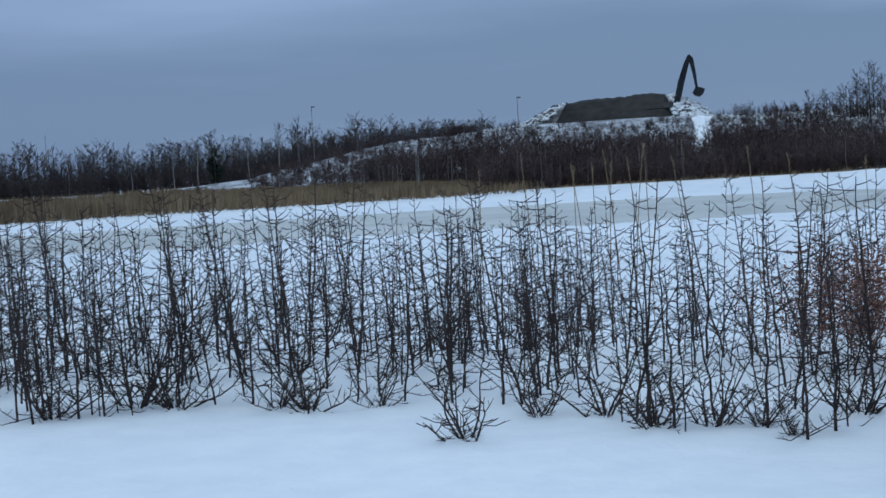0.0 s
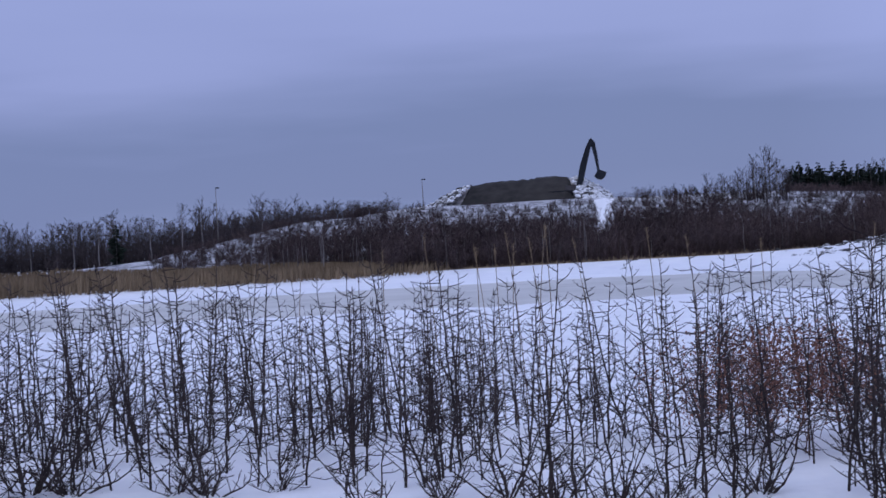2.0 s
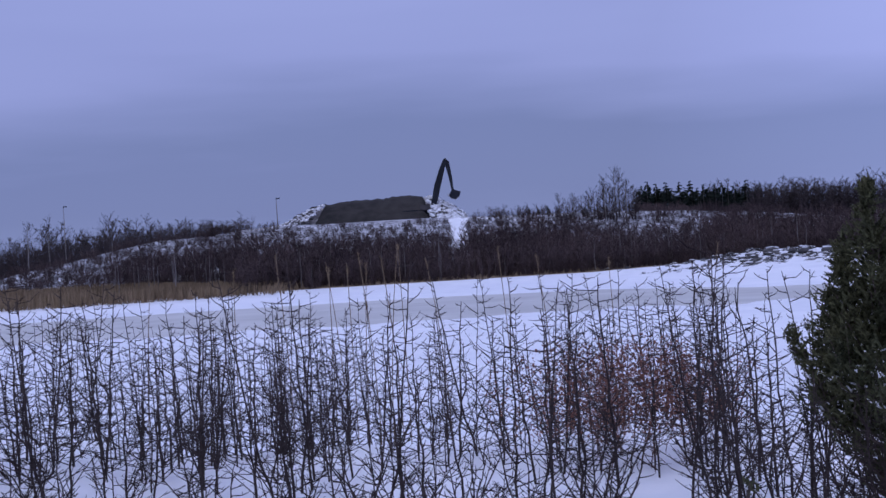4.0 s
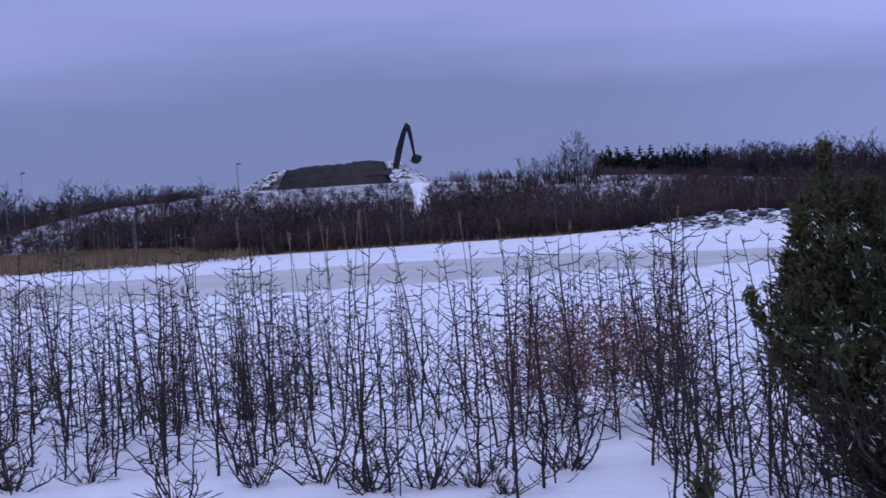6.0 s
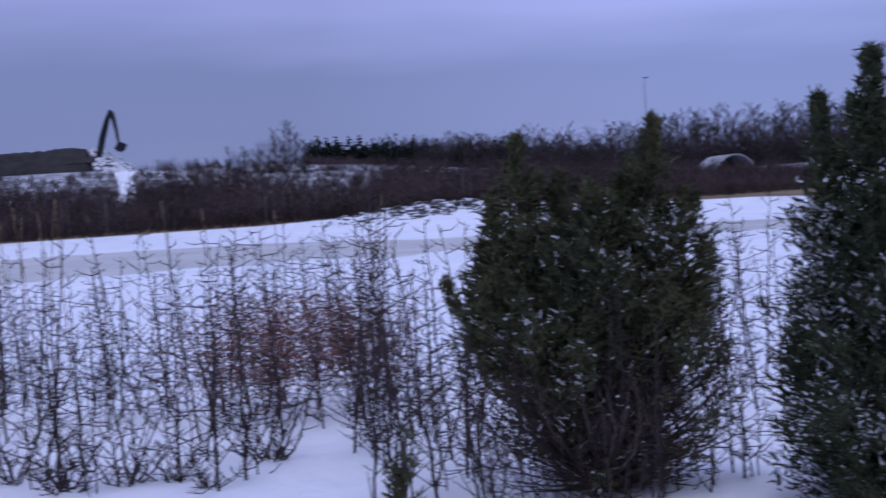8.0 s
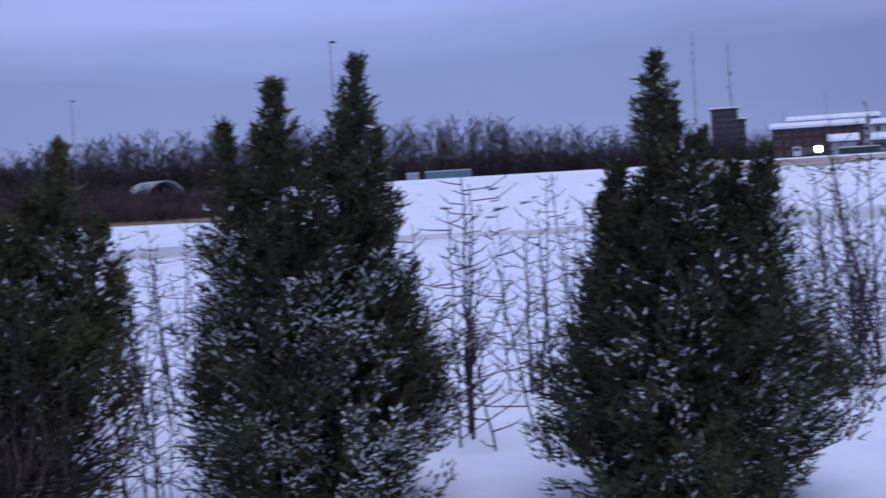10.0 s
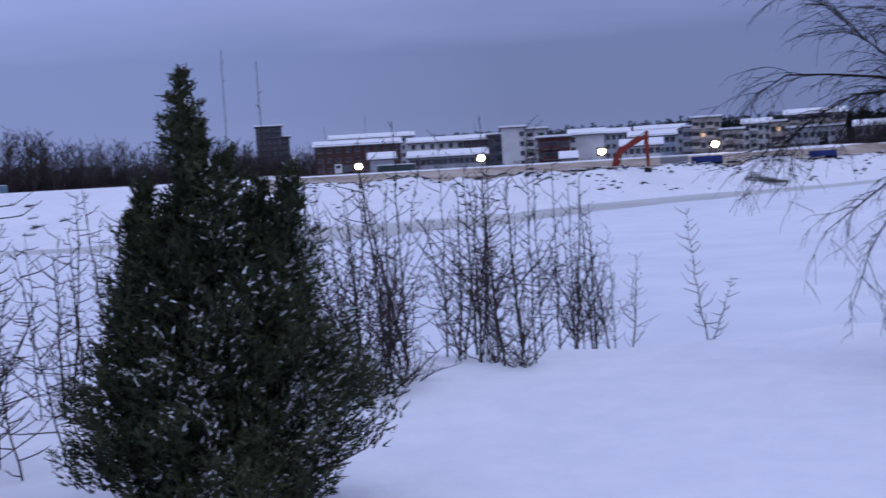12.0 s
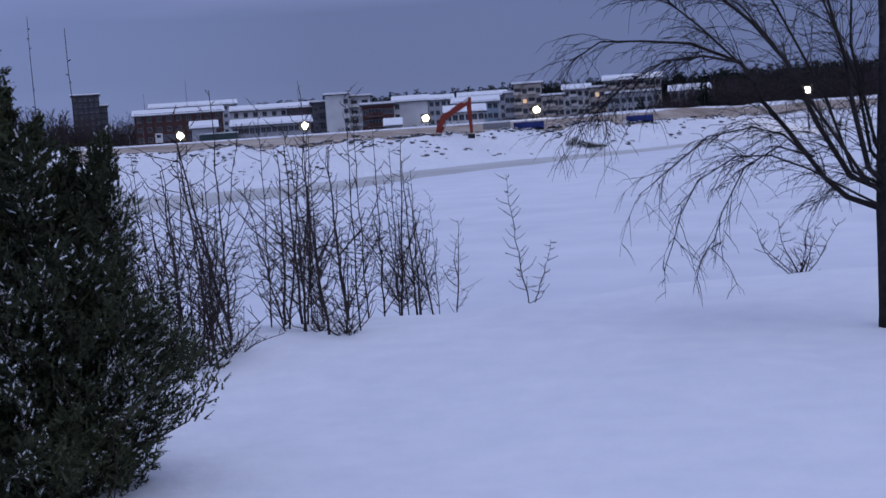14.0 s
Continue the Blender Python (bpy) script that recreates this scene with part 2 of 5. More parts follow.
def knots(az):
    """Rings of the ground along one bearing: (distance, height, steps to get there, material)."""
    a = min(max(az, -30), 100)
    edge, shore = lerp(EDGE, a), lerp(SHORE, a)
    win, wout = lerp(WET_IN, a), lerp(WET_OUT, a)
    win += 4.5 * noise.noise((a * 0.25, 3.1, 0)) + 1.6 * noise.noise((a * 1.3, 8.1, 0))
    wout += 1.2 * noise.noise((a * 0.4, 7.7, 0))
    crest = rise(186, lerp(CREST, a))
    hump = lerp([(-30, 0.35), (-16, 0.36), (-9, 0.2), (0, 0.0), (60, 0), (100, 0.05)], a)
    out = [(0.4, 0.0, 0, 0), (edge - 3.5, hump * 0.4, 26, 0), (edge - 0.6, hump, 10, 0), (edge + 0.8, hump * 0.4 - 0.3, 5, 0), (edge + 4.0, ICE, 5, 1),
           (win, ICE, 12, 1), (wout, ICE, 6, 2), (shore, ICE + 0.02, 6, 1)]
    if a < 40:
        out += [(shore + 3, ICE + 0.5, 4, 1), (160, 0.4, 5, 5), (176, 0.4 + (crest - 0.4) * 0.72, 6, 4), (186, crest, 4, 4), (200, crest, 3, 0)]
    else:
        road = lerp([(40, 0), (58, 0), (60, 1), (100, 1)], a)
        m = 3 if road > 0.5 else 0
        out += [(shore + 6, ICE + 1.1, 6, 0), (shore + 13, EYE - 0.05, 5, 0), (shore + 24, EYE + 0.05, 4, m), (shore + 33, rise(shore + 33, 0.36), 3, m), (shore + 45, rise(shore + 45, 0.42), 4, 0)]
        if road > 0.5:
            out[-1] = (shore + 45, rise(shore + 45, 0.42), 3, 0)
            out.append((shore + 62, 1.2, 1, 0))
    far = out[-1][0]
    out += [(max(far + 30, 290), 1.6 if a > 59 else max(out[-1][1] * (0.5 if a < 36 else 1), 2.9), 5, 0), (600, 7, 4, 0), (2500, 12, 3, 0)]
    return out


def ground_height(az, dist):
    ks = knots(az)
    z = float(np.interp(dist, [k[0] for k in ks], [k[1] for k in ks]))
    return z + relief(direction(az) * dist, dist)


def relief(p, dist):
    s = min(dist, 12) / 12
    z = 0.0
    if dist < 20:
        fade = min(1.0, max(0.0, (17 - dist) / 3))
        z += fade * s * (0.10 * noise.noise((p.x * 0.35, p.y * 0.35, 1.0)) + 0.05 * noise.noise((p.x * 1.1, p.y * 1.1, 4.0)))
    elif dist < 60:
        z += 0.02 * noise.noise((p.x * 0.3, p.y * 0.3, 2.0))
    if 60 < dist < 170:
        az = math.degrees(math.atan2(p.x, p.y))
        if az > 42:                 # heaps and hollows of the works' bank
            out = dist - lerp(SHORE, az)
            up = max(0.0, min(1.0, out / 4, (24 - out) / 10))
            z += 1.7 * up * (0.30 * noise.noise((p.x * 0.22, p.y * 0.22, 3)) + 0.22 * noise.noise((p.x * 0.6, p.y * 0.6, 9)))
        if 16 < az < 32:            # the rubble point
            heap = lerp([(16.5, 0), (20, 0.3), (22, 0.8), (23.5, 1.15), (26, 1.2), (28, 0.8), (31, 0.0)], az)
            z += heap * math.exp(-((dist - lerp(SHORE, az) - 2.5) / 5.5) ** 2) * (1 + 0.6 * noise.noise((az * 2.5, dist * 0.3, 6)))
    if dist > 150:
        z += 0.35 * noise.noise((p.x * 0.08, p.y * 0.08, 2.0))
    return z


def build_ground():
    bearings = list(np.arange(-26, 98, 0.4)) + list(np.arange(98, 334, 4.0))
    verts, faces, slots = [], [], []
    cols = []
    for az in bearings:
        a = az if az < 215 else az - 360
        ks, col, kinds = knots(a), [], []
        for i, (d, z, n, m) in enumerate(ks):
            if i == 0:
                col.append((d, z))
                continue
            d0, z0 = ks[i - 1][:2]
            for k in range(1, n + 1):
                s = k / n
                bend = s * s * (3 - 2 * s) if 3 <= i <= 4 else s
                col.append((d0 + (d - d0) * s, z0 + (z - z0) * bend))
                kinds.append(m)
        cols.append((a, col, kinds))
    rows_n = len(cols[0][1])
    for a, col, _ in cols:
        for d, z in col:
            p = direction(a) * d
            verts.append((p.x, p.y, z + relief(p, d)))
    for i in range(len(cols)):
        j = (i + 1) % len(cols)
        kinds = cols[i][2]
        for k in range(min(rows_n, len(cols[i][1]), len(cols[j][1])) - 1):
            faces.append((i * rows_n + k, i * rows_n + k + 1, j * rows_n + k + 1, j * rows_n + k))
            slots.append(kinds[k])
    base = len(verts)
    verts.append((0, 0, 0))
    for i in range(len(cols)):
        faces.append((base, i * rows_n, ((i + 1) % len(cols)) * rows_n))
        slots.append(0)
    me = bpy.data.meshes.new("ground")
    me.from_pydata(verts, [], faces)
    for m in (SNOW, FIELD, WET_ICE, DIRT, RUBBLE, REED):
        me.materials.append(m)
    me.polygons.foreach_set("material_index", slots)
    me.polygons.foreach_set("use_smooth", [True] * len(faces))
    bm = bmesh.new()
    bm.from_mesh(me)
    bmesh.ops.recalc_face_normals(bm, faces=bm.faces)
    bm.to_mesh(me)
    bm.free()
    return tagged(new("ground", me), "snow-covered river bank, frozen river and far bank", "ground", kind="structure")


build_ground()


# ---- woods and scrub of the far banks ----
def bare_tree(seed, height, limbs=12, subs=5, twigs=4, bole=0.3, thick=0.02, spread=0.3):
    """A leafless tree: trunk and a rounded crown of branches and fine twigs, as two shapes."""
    rng = random.Random(seed)
    trunk, crown = Shape(), Shape()
    sway = [Vector((rng.uniform(-1, 1), rng.uniform(-1, 1), 0)) * 0.012 * height for _ in range(6)]
    top = height * 0.9
    pts = [sway[i] * (i > 0) + Vector((0, 0, top * i / 5 - (0.2 if i == 0 else 0))) for i in range(6)]
    trunk.tube(pts, [0.012 * height * (1 - 0.93 * i / 5) + 0.006 for i in range(6)], 5)
    for k in range(limbs):
        u = (k + rng.random()) / limbs
        s = bole + (1 - bole) * u * 0.96
        f = s * 5
        i = min(int(f), 4)
        p = pts[i].lerp(pts[i + 1], f - i)
        a = rng.uniform(0, 6.28)
        length = height * spread * (0.45 + 0.6 * math.sin(math.pi * min(1.0, 0.1 + 0.75 * u))) * rng.uniform(0.7, 1.2) * (1 - 0.45 * u)
        d = Vector((math.cos(a), math.sin(a), rng.uniform(0.5, 1.1) + 0.7 * u)).normalized()
        e = p + d * length
        crown.spike(p, e, thick * 1.8)
        for _ in range(subs):
            b = p.lerp(e, rng.uniform(0.2, 1))
            dd = (d + Vector((rng.uniform(-1, 1), rng.uniform(-1, 1), rng.uniform(-0.3, 0.8)))).normalized()
            ll = length * rng.uniform(0.25, 0.5)
            ee = b + dd * ll
            crown.spike(b, ee, thick)
            for _ in range(twigs):
                c = b.lerp(ee, rng.uniform(0.2, 1))
                d3 = (dd + Vector((rng.uniform(-1, 1), rng.uniform(-1, 1), rng.uniform(-0.5, 0.9)))).normalized()
                crown.blade(c, c + d3 * ll * rng.uniform(0.35, 0.75), thick * 0.75, rng)
    return trunk, crown


def scrub(seed, height, stems=8):
    """A many-stemmed willow or alder bush of the far shore, its crown a haze of fine twigs."""
    rng = random.Random(seed)
    sh = Shape()
    for _ in range(stems):
        a = rng.uniform(0, 6.28)
        d = Vector((math.cos(a) * rng.uniform(0.05, 0.3), math.sin(a) * rng.uniform(0.05, 0.3), 1)).normalized()
        h = height * rng.uniform(0.6, 0.95)
        b = Vector((math.cos(a) * 0.4, math.sin(a) * 0.4, -0.2))
        e = b + d * h
        sh.tube([b, b.lerp(e, 0.5) + Vector((rng.uniform(-.1, .1), rng.uniform(-.1, .1), 0)), e], [0.032, 0.022, 0.008], 3)
        for _ in range(11):
            s = rng.uniform(0.08, 1)
            p = b.lerp(e, s)
            aa = rng.uniform(0, 6.28)
            dd = Vector((math.cos(aa), math.sin(aa), rng.uniform(0.5, 2))).normalized()
            ll = height * rng.uniform(0.08, 0.2) * (1.2 - 0.6 * s)
            q = p + dd * ll
            sh.blade(p, q, 0.03, rng)
            for _ in range(3):
                c = p.lerp(q, rng.uniform(0.1, 1))
                sh.blade(c, c + (dd + Vector((rng.uniform(-1, 1), rng.uniform(-1, 1), rng.uniform(-0.2, 0.6)))).normalized() * ll * rng.uniform(0.4, 0.8), 0.026, rng)
    return sh


def conifer(seed, height, width):
    """A far spruce or pine: whorls of ragged drooping boughs round a full crown."""
    rng = random.Random(seed)
    trunk, crown = Shape(), Shape()
    trunk.tube([Vector((0, 0, -0.3)), Vector((0, 0, height * 0.96))], [0.016 * height, 0.02], 5)
    n = 12
    for k in range(n):
        s = 0.08 + 0.9 * k / (n - 1)
        for _ in range(9):
            a = rng.uniform(0, 6.28)
            r = width * (math.sin(math.pi * (0.22 + 0.74 * s)) ** 0.8 * 0.8 + 0.05) * rng.uniform(0.5, 1.15)
            z = height * (s + rng.uniform(-0.03, 0.03))
            o = Vector((math.cos(a), math.sin(a), 0))
            t = Vector((-o.y, o.x, 0)) * r * 0.34
            c, e = Vector((0, 0, z)), o * r + Vector((0, 0, z - r * rng.uniform(-0.25, 0.35)))
            crown.face(c, c.lerp(e, 0.55) + t + Vector((0, 0, -0.1 * r)), e, c.lerp(e, 0.5) - t + Vector((0, 0, -0.12 * r)))
            crown.face(c + Vector((0, 0, 0.2 * r)), e, c.lerp(e, 0.5) + Vector((0, 0, -0.42 * r)))
    return trunk, crown


def frozen(shape):
    shape.v = np.array([tuple(p) for p in shape.v])
    return shape


def strew(target, protos, az, dist, scale, rng, wide=1.0, sink=0.1):
    z = ground_height(az, dist) - sink
    m = pose(*spot(az, dist, z), 0, 0, rng.uniform(0, 360)) @ Matrix.Diagonal((scale * wide, scale * wide, scale, 1))
    target.add(rng.choice(protos), m)


SCRUB_TOP = [(-8, 0.45), (-7, 0.62), (-5, 1.0), (-3.5, 1.32), (-1.9, 1.55), (-0.3, 1.72), (1.9, 1.92), (3.3, 2.02), (4, 1.88), (10, 1.72), (13, 1.92), (16, 1.92), (18, 1.4), (21, 1.5), (22, 1.8), (24, 1.9), (30, 1.6), (36, 1.0), (40, 0.7)]


def far_growth():
    rng = random.Random(21)
    light = [frozen(bare_tree(400 + i, 9.0, 15, 5, 6, 0.08, 0.026, 0.3)[j]) for i in range(6) for j in (1,)]
    boles = [frozen(bare_tree(400 + i, 9.0, 15, 5, 6, 0.08, 0.026, 0.3)[0]) for i in range(6)]
    both = []
    for c, b in zip(light, boles):
        s = Shape()
        s.add(c, Matrix.Identity(4))
        s.add(b, Matrix.Identity(4))
        both.append(frozen(s))
    woods = Shape()
    for az in np.arange(-21, 3.6, 0.22):       # woods beyond the reeds
        for d0 in (238, 256, 280):
            strew(woods, both, az + rng.uniform(-.2, .2), d0 + rng.uniform(-8, 8), lerp([(-4, 1.0), (-1.4, 0.82), (0, 0.56), (3.6, 0.42)], az) * rng.uniform(0.62, 1.08) * (1 + 0.2 * noise.noise((az * 0.5, d0, 0))), rng, 1.2)
    under = [frozen(scrub(530 + k, 5, 10)) for k in range(3)]
    for az in np.arange(-21, 2.0, 0.1):        # undergrowth
        strew(woods, under, az, 228 + rng.uniform(-8, 8), rng.uniform(0.8, 1.3), rng, 1.5)
    for az in np.arange(23.5, 45, 0.1):
        strew(woods, under, az, 196 + rng.uniform(-5, 5), rng.uniform(0.9, 1.3), rng, 1.4)
    for az in np.arange(44, 62.5, 0.08):
        strew(woods, under, az, 286 + rng.uniform(-8, 8), rng.uniform(1.0, 1.6), rng, 1.4)
    for az in np.arange(-6, 4, 0.2):           # on the spoil bank's back
        strew(woods, both, az, 205 + rng.uniform(-5, 5), lerp([(-5, 0.5), (-2, 0.38), (0, 0.22), (2, 0.14), (4, 0.1)], az) * rng.uniform(0.7, 1.1), rng, 1.2)
    for az in np.arange(15.2, 18.7, 0.13):     # a clump on the spoil bank
        strew(woods, both, az, 178 + rng.uniform(-3, 3), rng.uniform(0.7, 1.05) * lerp([(15.2, 0.36), (17.0, 0.5), (17.7, 0.72), (18.7, 0.4)], az), rng, 1.25)
    for az in np.arange(21, 45, 0.24):          # woods behind the rubble shore
        for d0 in (205, 228, 250):
            if az < 25 and d0 < 225:
                continue
            strew(woods, both, az + rng.uniform(-.2, .2), d0 + rng.uniform(-9, 9), rng.uniform(0.7, 1.08) * lerp([(21, 0.82), (30, 0.95), (35, 1.2), (45, 1.2)], az) * d0 / 235, rng, 1.15)
    for az in np.arange(44, 62, 0.22):         # the far wood beyond the works
        for d0 in (292, 312, 335):
            strew(woods, both, az + rng.uniform(-.2, .2), d0 + rng.uniform(-9, 9), rng.uniform(0.65, 1.05) * lerp([(44, 1.6), (50, 1.65), (53, 1.3), (58, 1.2), (62, 1.0)], az), rng, 1.0)
    for az in np.arange(83, 97, 0.1):
        strew(woods, under, az, 215 + rng.uniform(-6, 6), rng.uniform(0.7, 1.2) * lerp([(83, 0.7), (86, 1.2)], az), rng, 1.4)
    for az in np.arange(83, 97, 0.16):         # the wood beyond the road's end
        for d0 in (225, 245):
            strew(woods, both, az + rng.uniform(-.2, .2), d0 + rng.uniform(-9, 9), rng.uniform(0.75, 1.0) * lerp([(83, 0.55), (86.5, 1.0), (97, 1.05)], az), rng, 1.1)
    for az in np.arange(61, 84, 0.16):         # bushes and small trees before the houses
        if rng.random() < lerp([(61, 0.9), (64, 0.5), (69, 0.6), (72, 0.35), (84, 0.5)], az):
            strew(woods, under, az + rng.uniform(-.1, .1), rng.uniform(205, 219), rng.uniform(0.3, 0.62), rng, 1.3)
    tagged(part("bare_woods", woods, FAR_TWIG, None, "bare dark winter woods beyond the river", kind="stuff"), category="woods")

    bushes = Shape()
    kinds = [frozen(scrub(500 + i, 4.6)) for i in range(6)]
    for az in np.arange(-7.5, 40, 0.2):          # rank behind rank from the reeds up the bank, each bush as tall as the scrub's top allows
        top = lerp(SCRUB_TOP, az)
        for k, d0 in enumerate((145, 149, 153, 157, 162, 167, 172, 178)):
            if az < 1.5 and d0 < 156 or az < -3 and rng.random() < 0.3:
                continue
            if 10.6 < az < 11.25 and d0 > 155:
                continue
            if 17.8 < az < 21.2 and d0 > 165 and rng.random() < 0.75:
                continue
            d = d0 + lerp([(-7, 0), (20, 0), (30, -8), (38, -14)], az) + rng.uniform(-2.2, 2.2)
            b = az + rng.uniform(-.13, .13)
            want = lerp([(0, 0.62), (2, 0.85), (4, 1.0), (7, 1.0)], k) * rng.uniform(0.72, 1.04)
            tall = (rise(d, top) - ground_height(b, d)) * want
            if k > 5:
                tall = max(tall, rng.uniform(0.5, 1.3))
            if tall > 0.4:
                strew(bushes, kinds, b, d, tall / 4.6, rng, lerp([(0.5, 1.7), (3, 1.25), (6, 1.0)], tall))
    for _ in range(1100):                       # low growth on the slope of the spoil bank
        az = rng.uniform(-8, 24)
        d = rng.uniform(166, 187)
        if 10.6 < az < 11.3 or 3.4 < az < 10.6 and d > 183:
            continue
        strew(bushes, kinds, az, d, rng.uniform(0.12, 0.3) * (1.4 if az < 3 or az > 12 else 1.0), rng, 1.7)
    for _ in range(220):                        # along the crest before the conifers
        strew(bushes, kinds, rng.uniform(18.6, 25), rng.uniform(186, 200), rng.uniform(0.16, 0.36), rng, 1.5)
    tagged(part("willow_scrub", bushes, FAR_SCRUB, None, "dense dark bare willow scrub along the far shore", kind="stuff"), category="scrub")

    pale = Shape()
    poles = [frozen(bare_tree(560 + i, 5.0, 9, 2, 1, 0.3, 0.02, 0.2)[0]) for i in range(3)]
    for _ in range(130):
        az = rng.uniform(-4, 34)
        strew(pale, poles, az, rng.uniform(144, 156) - lerp([(-4, 0), (20, 0), (34, 12)], az), rng.uniform(0.45, 1.05), rng, 1.2)
    tagged(part("pale_saplings", pale, FAR_STEM, None, "thin pale stems before the dark scrub", kind="stuff"), category="saplings")

    ridge = Shape()
    cones = [frozen(conifer(600 + i, 11, 2.6)[1]) for i in range(4)]
    for az in np.arange(64, 97, 0.075):
        strew(ridge, cones, az, rng.uniform(480, 540), rng.uniform(0.85, 1.08) * lerp([(64, 0.95), (68, 1.14), (79, 1.16), (84, 1.16), (97, 1.25)], az), rng, 1.2)
    tagged(part("conifer_ridge", ridge, FAR_PINE, None, "dark conifer wood on the ridge behind the houses", kind="stuff"), category="woods")

    reeds = Shape()
    for _ in range(26000):
        az = rng.uniform(-22, 4.5)
        if az > 0 and rng.random() < az / 4.5:
            continue
        d = lerp(SHORE, az) + 1 + 15 * rng.random()
        h = lerp([(-22, 2.0), (-11, 1.9), (-6, 1.6), (1, 1.25), (5, 0.9)], az) * rng.uniform(0.6, 1.1) + 0.25 * noise.noise((az * 2, d * 0.3, 0))
        p = spot(az, d, ground_height(az, d) - 0.1)
        t = direction(az + 90 + rng.uniform(-50, 50)) * rng.uniform(0.03, 0.06)
        bend = Vector((rng.uniform(-.25, .25), rng.uniform(-.25, .25), h))
        reeds.face(p - t, p + t, p + bend + t * 0.5, p + bend - t * 0.5)
    tagged(part("reed_bed", reeds, REED, None, "bed of dry tan reeds along the far shore", kind="stuff"), category="reeds")

    # trees that stand out singly
    birches = [bare_tree(700 + i, 9.0, 22, 8, 7, 0.2, 0.015, 0.26) for i in range(4)]
    made = []
    for t, c in birches:
        ob = thing("birch_tree", (0, 0, 0), "bare pale-stemmed birch among the far woods", "tree", "birches on the far bank")
        part("trunk", t, FAR_STEM, ob)
        part("crown", c, FAR_TWIG, ob)
        made.append(ob)
    places = [(-11.1, 215, 0.82), (-10.1, 214, 0.9), (-8.0, 210, 0.8), (-6.7, 208, 0.92), (-5.9, 209, 0.82), (-12.8, 220, 0.75), (-15.3, 222, 0.7), (-3.4, 198, 0.45), (-1.5, 196, 0.4), (0.3, 195, 0.32),
              (15.3, 176, 0.5), (15.9, 178, 0.46), (16.5, 175, 0.55), (17.2, 177, 0.72), (17.65, 178, 0.84), (18.1, 176, 0.7), (18.4, 179, 0.52), (13.0, 172, 0.5), (24.5, 200, 0.7), (27.5, 200, 0.75), (46.3, 286, 1.5), (48.0, 285, 1.4), (50.6, 288, 1.35), (51.8, 286, 1.2),
              (65.9, 222, 0.5), (66.9, 224, 0.42), (70.6, 226, 0.55), (74.3, 225, 0.5), (74.9, 228, 0.45), (76.9, 235, 0.55), (79.2, 232, 0.6), (80.4, 236, 0.7), (81.5, 215, 0.5), (83.2, 220, 0.75), (84.0, 222, 0.7), (84.7, 225, 0.8), (85.6, 222, 0.75), (62.4, 240, 0.7), (61.9, 244, 0.8), (61.3, 246, 0.75)]
    for i, (az, d, s) in enumerate(places):
        m = pose(*spot(az, d, ground_height(az, d) - 0.1), 0, 0, az * 71 % 360)
        ob = made[i] if i < 4 else copy_thing(made[i % 4], m)
        ob.matrix_basis = m
        ob.scale = (s, s, s)
    pines = []
    for i in range(3):
        t, c = conifer(720 + i, 7.5, 2.0)
        ob = thing("conifer_tree", (0, 0, 0), "dark green conifer in a row on the spoil bank", "tree", "conifers on the far bank")
        part("trunk", t, FAR_STEM, ob)
        part("crown", c, FAR_PINE, ob)
        pines.append(ob)
    places = [(-9.4, 218, 0.85), (14.0, 214, 0.33), (14.4, 212, 0.3), (14.8, 214, 0.36)]
    places += [(18.6 + 0.125 * k + 0.06 * math.sin(k * 3.1), 206 + 6 * math.sin(k * 1.7), 0.56 + 0.1 * math.sin(k * 2.3) + 0.05 * math.sin(k * 0.9)) for k in range(40)]
    places += [(82.58, 232, 0.62), (85.2, 205, 0.8), (80.9, 300, 0.9), (80.2, 305, 0.85)]
    for i, (az, d, s) in enumerate(places):
        m = pose(*spot(az, d, ground_height(az, d) - 0.1), 0, 0, az * 53 % 360)
        ob = pines[i] if i < 3 else copy_thing(pines[i % 3], m)
        ob.matrix_basis = m
        ob.scale = (s * 1.1, s * 1.1, s)


far_growth()

# ---- the works and the town beyond the river ----
SOIL = material("dark_dug_soil", (0.02, 0.019, 0.018), (0.048, 0.044, 0.04), 0.8, 0.95, 0.6, 2.0, 0.1)
PALE_RUBBLE = material("pale_rubble", (0.07, 0.062, 0.058), (0.50, 0.48, 0.47), 0.9, 0.95, 0.6, 2.0, 0.2)
STEEL = material("dark_machine_paint", (0.011, 0.013, 0.018), (0.027, 0.031, 0.038), 2, 0.5, 0.1, 9)
ORANGE = material("orange_machine_paint", (0.17, 0.03, 0.022), (0.27, 0.055, 0.038), 1.5, 0.55, 0.1, 9)
CHROME = material("bare_steel", (0.3, 0.3, 0.31), (0.5, 0.5, 0.5), 4, 0.35, 0.05, 20, metal=0.9)
BLUE = material("blue_site_paint", (0.025, 0.04, 0.16), (0.05, 0.075, 0.26), 1.2, 0.55, 0.1, 6)
TEAL = material("faded_blue_container_paint", (0.10, 0.17, 0.22), (0.18, 0.27, 0.32), 0.8, 0.6, 0.1, 6)
GREEN = material("dark_green_paint", (0.03, 0.045, 0.045), (0.06, 0.085, 0.085), 0.8, 0.6, 0.1, 6)
STONE = material("dark_bank_stone", (0.05, 0.05, 0.055), (0.17, 0.165, 0.16), 1.5, 0.95, 0.5, 6, island=0.5)
BRICK_RED = material("dark_red_cladding", (0.06, 0.029, 0.027), (0.10, 0.046, 0.041), 0.8, 0.85, 0.2, 4)
BROWN_RED = material("brown_red_cladding", (0.052, 0.028, 0.025), (0.088, 0.047, 0.04), 0.8, 0.85, 0.2, 4)
